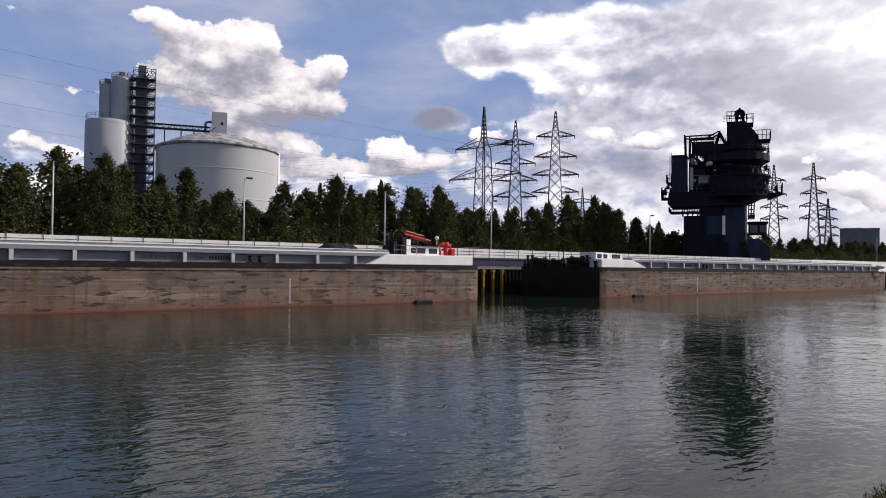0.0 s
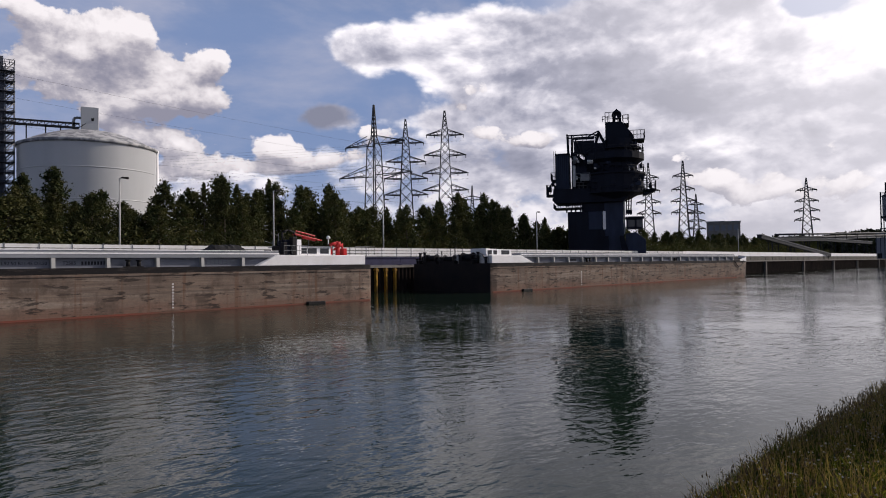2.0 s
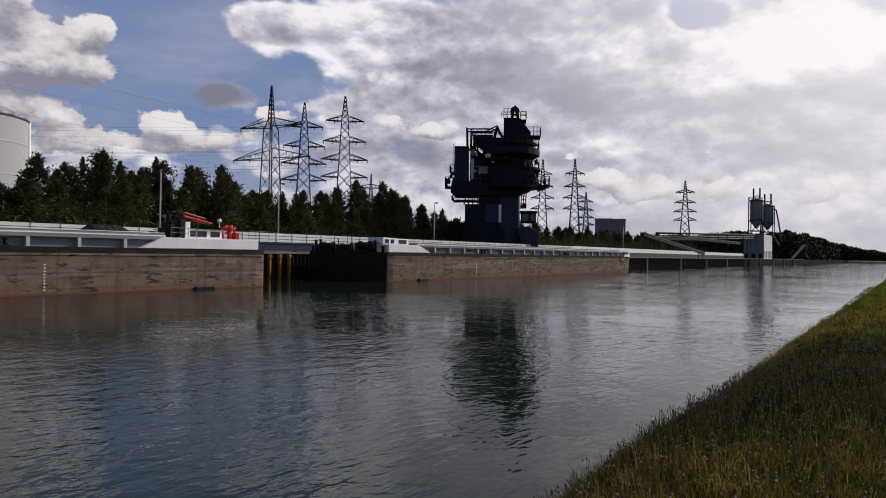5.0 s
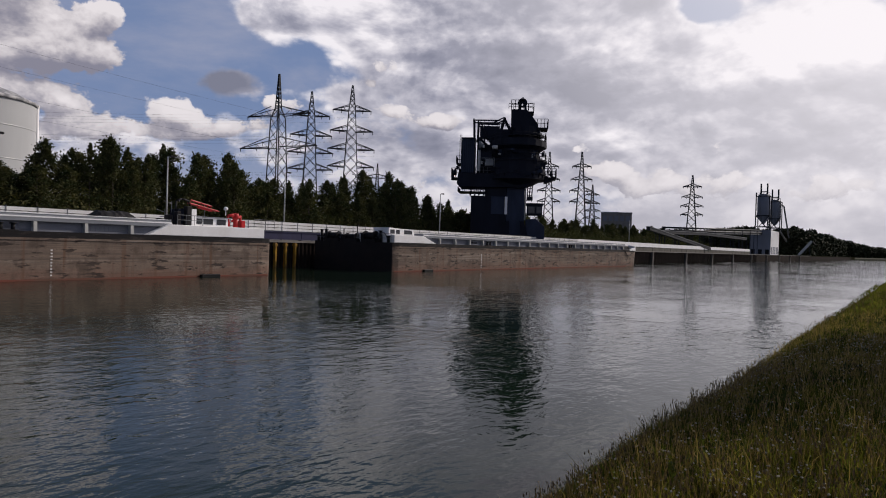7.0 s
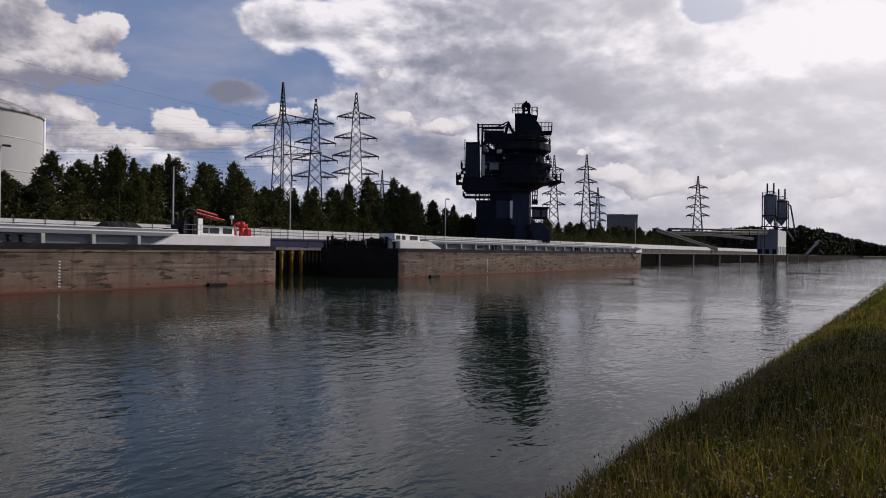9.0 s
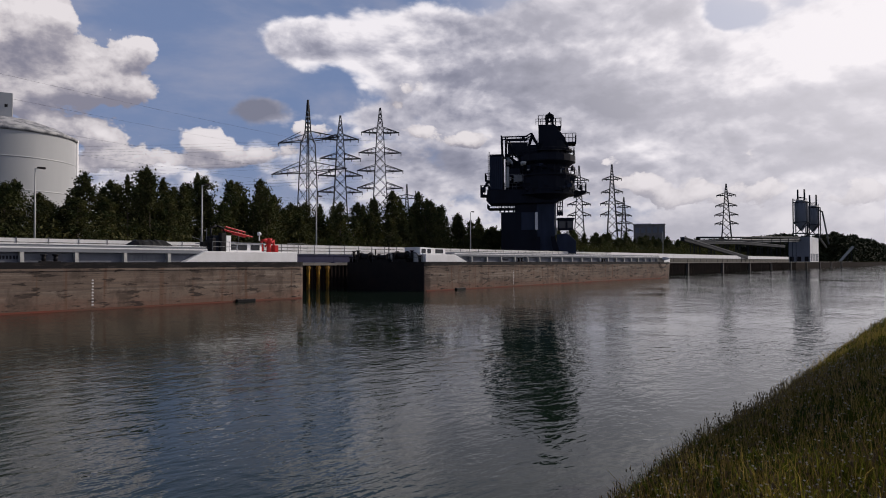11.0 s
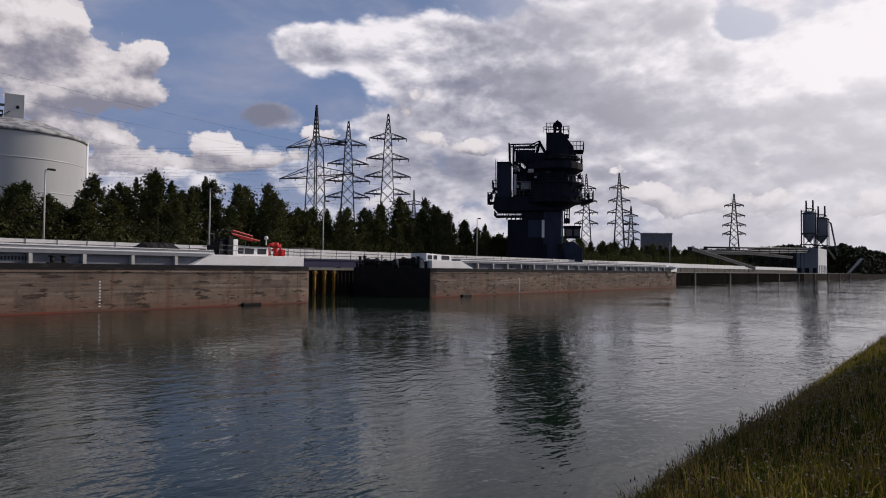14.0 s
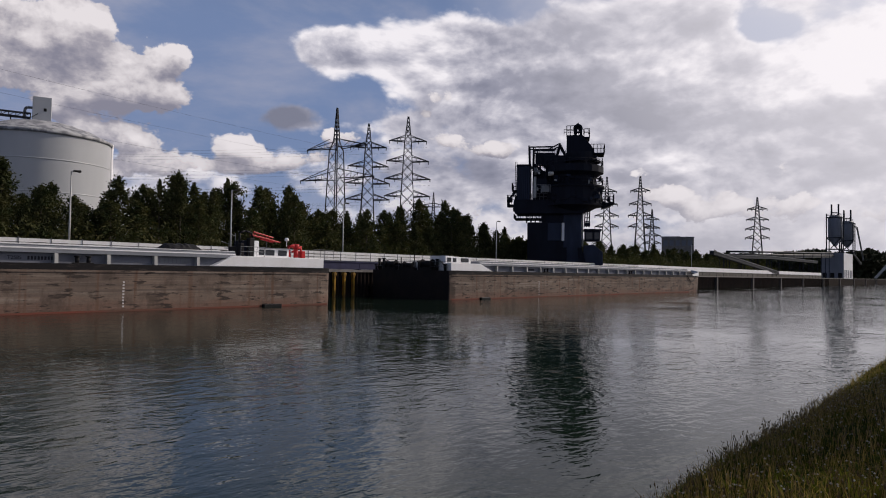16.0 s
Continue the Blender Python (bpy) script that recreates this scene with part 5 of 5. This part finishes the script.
for y in (1.5, 4.8, 8.1):
    box(bm, -0.05, y - 0.9, 0.2, -0.01, y + 0.9, 2.6)
part("doorway", bm, M_BLACK, plant)

feeder = thing("feeder_conveyor", 478, 59.5, 2.98, -83, "pale inclined feeder conveyor on the quay", "conveyor")
bm = bm_()
prism(bm, [(0, 0.6), (1.4, 0.2), (8.5, 9.0), (7.0, 9.6)], -1.2, 1.2)
part("belt_housing", bm, M_LAMP, feeder)
bm = bm_()
for x, z in ((2, 2.0), (4.6, 4.8), (6.8, 7.4)):
    for q in (-1, 1):
        tube(bm, (x, q, 0), (x, q, z), 0.2, n=5)
tube(bm, (8.0, -1, 9.2), (10.0, -1, 6.5), 0.25, n=5)
part("trestle", bm, M_PYLON, feeder)

# pipe bridge and covered conveyors behind the quay
pb = thing("pipe_bridge", 225, 68, 2.99, -2, "dark pipe bridge on trestles behind the quay", "pipe bridge")
for z, r, m in ((8.0, 0.3, M_PYLON), (6.8, 0.5, M_PYLON), (6.1, 0.25, M_GALV)):
    bm = bm_()
    tube(bm, (0, 0, z), (150, 0, z + 4.2), r, n=8)
    part("pipe", bm, m, pb)
for i in range(11):
    bm = bm_()
    for s in (-0.8, 0.8):
        tube(bm, (i * 15, s, 0), (i * 15, s, 7.8 + 0.42 * i), 0.15, n=5)
    tube(bm, (i * 15, -0.8, 5.6 + 0.42 * i), (i * 15, 0.8, 5.6 + 0.42 * i), 0.15, n=5)
    part("trestle", bm, M_PYLON, pb)
for x0, z0, x1, z1, y in ((198, 6.2, 264, 1.0, 64.0), (212, 5.6, 268, 6.6, 66), (268, 6.6, 335, 6.4, 65)):
    cv = thing("belt_conveyor", x0, y, 2.99, -1.5, "long grey belt conveyor on the quay", "conveyor")
    bm = bm_()
    prism(bm, [(0, z0), (x1 - x0, z1), (x1 - x0, z1 + 0.9), (0, z0 + 0.9)], -0.6, 0.6)
    part("gallery", bm, M_PYLON, cv, "dark belt gallery")
    bm = bm_()
    prism(bm, [(0, z0 + 0.904), (x1 - x0, z1 + 0.904), (x1 - x0, z1 + 1.1), (0, z0 + 1.1)], -0.72, 0.72)
    part("roof", bm, M_GALV, cv, "grey sheet roof")
    for k in range(4):
        t = (k + 0.5) / 4
        bm = bm_()
        zz = z0 + (z1 - z0) * t
        for s in (-0.5, 0.5):
            tube(bm, ((x1 - x0) * t, s, -0.2), ((x1 - x0) * t, s, zz), 0.12, n=5)
        part("trestle", bm, M_PYLON, cv)

hx0, hy0 = polar(69.55, 300)
hall = thing("industrial_hall", hx0, hy0, 2.95, -70, "flat roofed grey hall behind the bushes", "building")
bm = bm_()
box(bm, -6.4, 0, 0, 6.4, 14, 16.0)
part("wall", bm, M_CONC, hall)
bm = bm_()
box(bm, -6.6, -0.2, 16.0, 0.9, 14.2, 16.45)
box(bm, 1.0, -0.2, 16.0, 6.6, 14.2, 16.3)
part("roof", bm, M_SILOROOF, hall)
for k in range(5):
    bm = bm_()
    box(bm, -5.6 + k * 2.4, -0.06, 12.5, -4.0 + k * 2.4, -0.01, 14.8)
    part("window", bm, M_PLANT, hall)


# ---- trees ----
def leaf_mesh(name, pts, size, material, rnd):
    """Small bent leaf sprays at the given points, in one mesh."""
    v, f = [], []
    for p in pts:
        n = Vector((rnd.gauss(0, 1), rnd.gauss(0, 1), rnd.gauss(0, 0.8) + 0.5)).normalized()
        t = n.orthogonal().normalized()
        t.rotate(Matrix.Rotation(rnd.random() * 6.28, 3, n))
        b = n.cross(t)
        s = size * (0.6 + 0.8 * rnd.random())
        i = len(v)
        v += [p - t * s, p + b * s * 0.5 - t * s * 0.1, p + t * s + n * s * 0.3, p - b * s * 0.5 - t * s * 0.1]
        f += [(i, i + 1, i + 2, i + 3)]
    me = bpy.data.meshes.new(name)
    me.from_pydata([tuple(p) for p in v], [], f)
    me.materials.append(material)
    return me


def tree(seed, h, rad, low, label, leaves=3600, size=0.21, cone=0.0):
    """A trunk with limbs and a crown of leaf sprays gathered along the limbs; cone: 1 for a pointed crown."""
    rnd = random.Random(seed)
    tr = thing("tree", label=label, category="tree", group="trees along the quay")
    bm = bm_()
    tips = []
    tube(bm, (0, 0, -0.2), (0, 0, h * 0.5), 0.16 * h / 10, 0.10 * h / 10, 7)
    tube(bm, (0, 0, h * 0.5), (rnd.uniform(-.2, .2), rnd.uniform(-.2, .2), h * 0.98), 0.10 * h / 10, 0.015, 6)
    nl = 44
    for k in range(nl):
        u = (k + rnd.random()) / nl
        z = h * (low + (0.96 - low) * u)
        round_ = min(1.0, 0.55 + 1.6 * u) * (1.0 - u) ** 0.55 * 1.15
        point = min(1.0, 0.6 + 2.2 * u) * (1.0 - u) ** 0.95 * 1.1
        r = rad * max(0.05, round_ * (1 - cone) + point * cone) * rnd.uniform(0.55, 1.35)
        a = k * 2.4 + rnd.uniform(-0.5, 0.5)
        e = Vector((r * math.cos(a), r * math.sin(a), min(z + r * rnd.uniform(0.25, 0.7 + 0.4 * cone), h * 1.02)))
        s = Vector((0, 0, z))
        tube(bm, s, e, 0.03 * h / 10, 0.01, 4, caps=False)
        tips.append((s, e, r))
    part("trunk", bm, M_BARK, tr)
    pts, cl = [], []
    for s, e, r in tips:
        for _ in range(4):
            cl.append((s.lerp(e, rnd.uniform(0.3, 1.05)), rnd.uniform(0.3, 1.0) * (0.16 * rad + 0.22 * r)))
    for k in range(6):      # thin leader
        cl.append((Vector((0, 0, h * (0.93 + 0.015 * k))), 0.13 + 0.02 * (5 - k)))
    for _ in range(leaves):
        c, r = rnd.choice(cl)
        pts.append(c + Vector((rnd.gauss(0, r * 0.6), rnd.gauss(0, r * 0.6), rnd.gauss(0, r * 0.8))))
    cr = new("crown", leaf_mesh("crown", pts, size, M_LEAF, rnd))
    cr.parent = tr
    return tr


LT = "slender young tree with a pointed dark green crown"
LB = "broad olive green tree with a rounded uneven crown"
protos = [tree(11, 12, 2.7, 0.05, LT, 4000, 0.18, 0.4), tree(12, 12, 2.4, 0.06, LT, 3600, 0.17, 0.6), tree(16, 12, 3.0, 0.05, "full young tree with a ragged crown", 4400, 0.18, 0.3),
          tree(13, 12, 3.3, 0.05, LB, 4600, 0.19, 0.1), tree(14, 12, 2.9, 0.06, LB, 4200, 0.19, 0.25), tree(15, 12, 2.5, 0.05, LT, 3800, 0.18, 0.4)]
rnd = random.Random(77)
HX = [-60, 8, 15, 26, 33, 47, 57, 66, 76, 91, 111, 121, 128, 150, 200, 330]
HH = [11.8, 12.1, 11.2, 11.0, 9.2, 12.7, 12.5, 13.0, 9.6, 12.3, 12.8, 9.8, 9.0, 9.4, 9.2, 9.2]
first = {}
x = -34.0
places = []
while x < 330:
    for row, y in enumerate((79, 84, 90)):
        if x > 135 and row == 0:
            continue
        places.append((x + rnd.uniform(-1.3, 1.3), y + rnd.uniform(-2, 2), row))
    x += 2.7 if x < 130 else 4.6
for i, (x, y, row) in enumerate(places):
    hh = float(np.interp(x * 85 / y, HX, HH)) * (rnd.uniform(0.62, 0.9) if row == 0 else rnd.uniform(0.72, 1.07))
    if x > 128:
        hh *= 1.0 if x > 150 else 0.9
    k = rnd.choice((3, 4, 3, 2)) if x < 34 else rnd.choice((3, 4)) if x > 128 else rnd.choice((0, 1, 2, 5, 0, 1, 2, 4))
    m = pose(x, y, 2.95, 0, 0, rnd.uniform(0, 360))
    s = hh / 12
    if k not in first:
        first[k] = ob = protos[k]
        ob.location, ob.rotation_euler = m.translation, m.to_euler()
    else:
        ob = copy_thing(protos[k], m)
    q = max(0.8, s) * rnd.uniform(0.85, 1.3)
    ob.scale = (q, q, s)
# round dark tree near the unloader
rt = tree(31, 7.2, 2.4, 0.15, "round dark crowned tree beside the unloader", 5200, 0.24)
rx, ry = polar(56.8, 142)
rt.matrix_world = pose(rx, ry, 2.95)
# tree on the near bank, behind the path
nt_ = tree(41, 9.8, 2.9, 0.36, "tall leafy tree on the towpath side of the canal", 20000, 0.18)
nt_.matrix_world = pose(21.6, -3.9, 1.3)

# shrubs under the trees
v = []
rnd = random.Random(5)
for i in range(42000):
    x = rnd.uniform(-40, 330)
    y = rnd.uniform(75.5, 82)
    top = 4.2 + 2.6 * noise.noise(Vector((x * 0.25, y * 0.3, 0)))
    v.append(Vector((x, y, 2.95 + rnd.random() ** 0.7 * max(0.5, top))))
ob = new("undergrowth", leaf_mesh("undergrowth", v, 0.24, M_LEAF, rnd))
tagged(ob, "dense dark undergrowth below the trees", "shrubs", kind="stuff")

# far woods closing the canal
pts = []
rnd = random.Random(9)
for i in range(46000):
    a = rnd.uniform(72, 93)
    d = min(1000, max(560, 68 / max(0.02, math.cos(radians(a))))) + rnd.uniform(0, 110)
    x, y = polar(a, d)
    tops = float(np.interp(a, [72, 76, 78.8, 80.5, 83.2, 84.8, 86.6, 88.9, 93], [1.5, 1.55, 1.9, 1.7, 1.85, 1.4, 0.9, 0.5, 0.45]))
    hh = d * math.tan(radians(tops)) * (1 + 0.28 * noise.noise(Vector((x * 0.05, y * 0.08, 1.0))))
    pts.append(Vector((x, y, 1.0 + (rnd.random() ** 0.75) * (hh + 2))))
ob = new("woods", leaf_mesh("woods", pts, 1.9, M_WOODS, rnd))
tagged(ob, "dark wooded hillside far along the canal", "woods", kind="stuff")
bm = bm_()
prof = [(960, -2), (966, 1.4), (985, 2.4), (1300, 5.0)]
a = [bm.verts.new((x, -60, z)) for x, z in prof]
b = [bm.verts.new((x, 58, z)) for x, z in prof]
for i in range(3):
    bm.faces.new((a[i], a[i + 1], b[i + 1], b[i]))
solid("far_bank", bm, M_WOODS, "low grassy bank at the bend of the canal", "bank", kind="structure")


# ---- meadow on the near bank ----
def ground_z(x, y):
    pr = [(-30, 1.5), (-2, 1.32), (0.9, 1.27), (1.7, 1.12), (2.4, 0.75), (3.4, -0.1)]
    sh = bank_shift(x)
    return float(np.interp(y - sh, [p[0] for p in pr], [p[1] for p in pr]))


M_STRAW = mat("dry_grass_stems", (0.32, 0.235, 0.10), (0.16, 0.115, 0.05), 0.7, 0.0, 0.8, jitter=0.5, trans=0.25, spec=0.02)
M_SEED = mat("brown_seed_heads", (0.26, 0.19, 0.10), (0.09, 0.062, 0.038), 0.8, 0.0, 2.0, jitter=0.5, trans=0.15)


def tufted(x, y):
    """How thick the growth stands, about -1 to 1."""
    return 0.6 * noise.noise(Vector((x * 0.9, y * 1.1, 3.0))) + 0.55 * noise.noise(Vector((x * 3.1, y * 3.1, 5.0)))


def meadow(name, x0, x1, y0, y1, n, hgt, wid, seed, label, material=None, lean=0.8):
    """Arching blades, thicker and taller in tufts."""
    rnd = random.Random(seed)
    v, f = [], []
    for _ in range(n):
        x, y = rnd.uniform(x0, x1), rnd.uniform(y0, y1)
        k = tufted(x, y)
        if rnd.random() > 0.72 + 0.7 * k:
            continue
        z = ground_z(x, y) - 0.03
        h = hgt * (0.45 + 0.9 * rnd.random() ** 1.6) * (1 + 0.8 * k)
        a, b = rnd.uniform(0, 6.28), rnd.uniform(0, 6.28)
        w = wid * rnd.uniform(0.6, 1.3)
        bend = h * rnd.uniform(0.2, 1.0) * lean
        dx, dy = math.cos(a) * w, math.sin(a) * w
        bx, by = math.cos(b) * bend, math.sin(b) * bend
        i = len(v)
        v += [(x - dx, y - dy, z), (x + dx, y + dy, z), (x + bx * 0.3 + dx * 0.85, y + by * 0.3 + dy * 0.85, z + h * 0.65), (x + bx * 0.3 - dx * 0.85, y + by * 0.3 - dy * 0.85, z + h * 0.65),
              (x + bx, y + by, z + h * (1.0 - 0.25 * lean * rnd.random()))]
        f += [(i, i + 1, i + 2, i + 3), (i + 3, i + 2, i + 4)]
    me = bpy.data.meshes.new(name)
    me.from_pydata(v, [], f)
    me.materials.append(material or M_BLADE)
    tagged(new(name, me), label, "grass", kind="stuff")


def herbs(name, x0, x1, y0, y1, n, size, seed):
    """Low leafy herbs: small leaves in clumps through the grass."""
    rnd = random.Random(seed)
    pts = []
    while len(pts) < n:
        x, y = rnd.uniform(x0, x1), rnd.uniform(y0, y1)
        k = noise.noise(Vector((x * 1.7, y * 1.9, 11.0)))
        if k < 0.0:
            continue
        for _ in range(14):
            px, py = x + rnd.gauss(0, 0.07), y + rnd.gauss(0, 0.07)
            pts.append(Vector((px, py, ground_z(px, py) + rnd.uniform(0.03, 0.10 + 0.16 * k))))
    ob = new(name, leaf_mesh(name, pts, size, M_HERB, rnd))
    tagged(ob, "low leafy herbs among the meadow grass", "plants", kind="stuff")


LG = "uncut yellow-green meadow grass on the canal bank"
meadow("grass", 2.2, 10, -1.6, 3.2, 85000, 0.20, 0.0045, 1, LG)
meadow("grass", 10, 26, -1.4, 3.3, 75000, 0.17, 0.008, 2, LG)
meadow("grass", 26, 90, -1.2, 3.3, 60000, 0.17, 0.018, 3, LG)
meadow("grass", -14, 2.2, -5, 3.3, 30000, 0.18, 0.009, 4, LG)
meadow("grass", 2.2, 60, -8, -1.4, 30000, 0.18, 0.014, 5, LG)
meadow("dry_grass", 2.2, 24, -1.6, 3.1, 24000, 0.28, 0.0038, 12, "thin dry straw stems standing in the meadow", M_STRAW, 0.5)
herbs("herbs", 2.4, 9, -1.5, 2.7, 26000, 0.022, 14)
herbs("herbs", 9, 24, -1.2, 2.9, 20000, 0.035, 15)


def flowers(name, x0, x1, y0, y1, n, seed, tall, r0, r1, stretch, material, label, head_label):
    """Stems with small heads; stretch: the head's length over its width."""
    rnd = random.Random(seed)
    bs, hv, hf = bm_(), [], []
    for _ in range(n):
        x, y = rnd.uniform(x0, x1), rnd.uniform(y0, y1)
        if rnd.random() > 0.6 + 0.9 * noise.noise(Vector((x * 0.5, y * 0.8, 8.0))):
            continue
        z = ground_z(x, y)
        h = rnd.uniform(0.5, 1.0) * tall
        tip = Vector((x + rnd.uniform(-0.3, 0.3) * h, y + rnd.uniform(-0.3, 0.3) * h, z + h))
        tube(bs, (x, y, z), tip, 0.0028, 0.0018, 3, caps=False)
        for _ in range(rnd.choice((1, 1, 2, 3))):
            c = tip + Vector((rnd.gauss(0, 0.018), rnd.gauss(0, 0.018), rnd.uniform(-0.07, 0.01)))
            r = rnd.uniform(r0, r1)
            i = len(hv)
            hv += [tuple(c + Vector(p)) for p in ((0, 0, -r * stretch), (r, 0, 0), (0, r, 0), (-r, 0, 0), (0, -r, 0), (0, 0, r * stretch))]
            for k in range(4):
                a, b = i + 1 + k, i + 1 + (k + 1) % 4
                hf += [(i, b, a), (a, b, i + 5)]
    st = solid(name, bs, M_STRAW, label, "flowers", kind="stuff")
    me = bpy.data.meshes.new("head")
    me.from_pydata(hv, [], hf)
    me.materials.append(material)
    hd = new("flower_head", me)
    hd.parent = st
    tagged(hd, head_label)


flowers("seeding_stems", 2.5, 12, -1.4, 2.6, 5200, 6, 0.36, 0.004, 0.009, 2.2, M_SEED, "thin seeding stems of meadow weeds", "brown seed heads")
flowers("seeding_stems", 12, 40, -1.0, 2.9, 2000, 16, 0.36, 0.006, 0.012, 2.0, M_SEED, "thin seeding stems of meadow weeds", "brown seed heads")
flowers("meadow_flowers", 2.5, 16, -1.2, 2.3, 3200, 8, 0.28, 0.006, 0.013, 0.8, M_PETAL, "meadow flowers with small white heads", "small off-white flower heads")


def motions():
    walk(water, [(0, pose(0, 0, 0)), (4, pose(-0.9, 0.25, 0)), (8, pose(-1.9, 0.4, 0)), (12, pose(-2.8, 0.7, 0)), (16, pose(-3.8, 0.9, 0))])


motions()
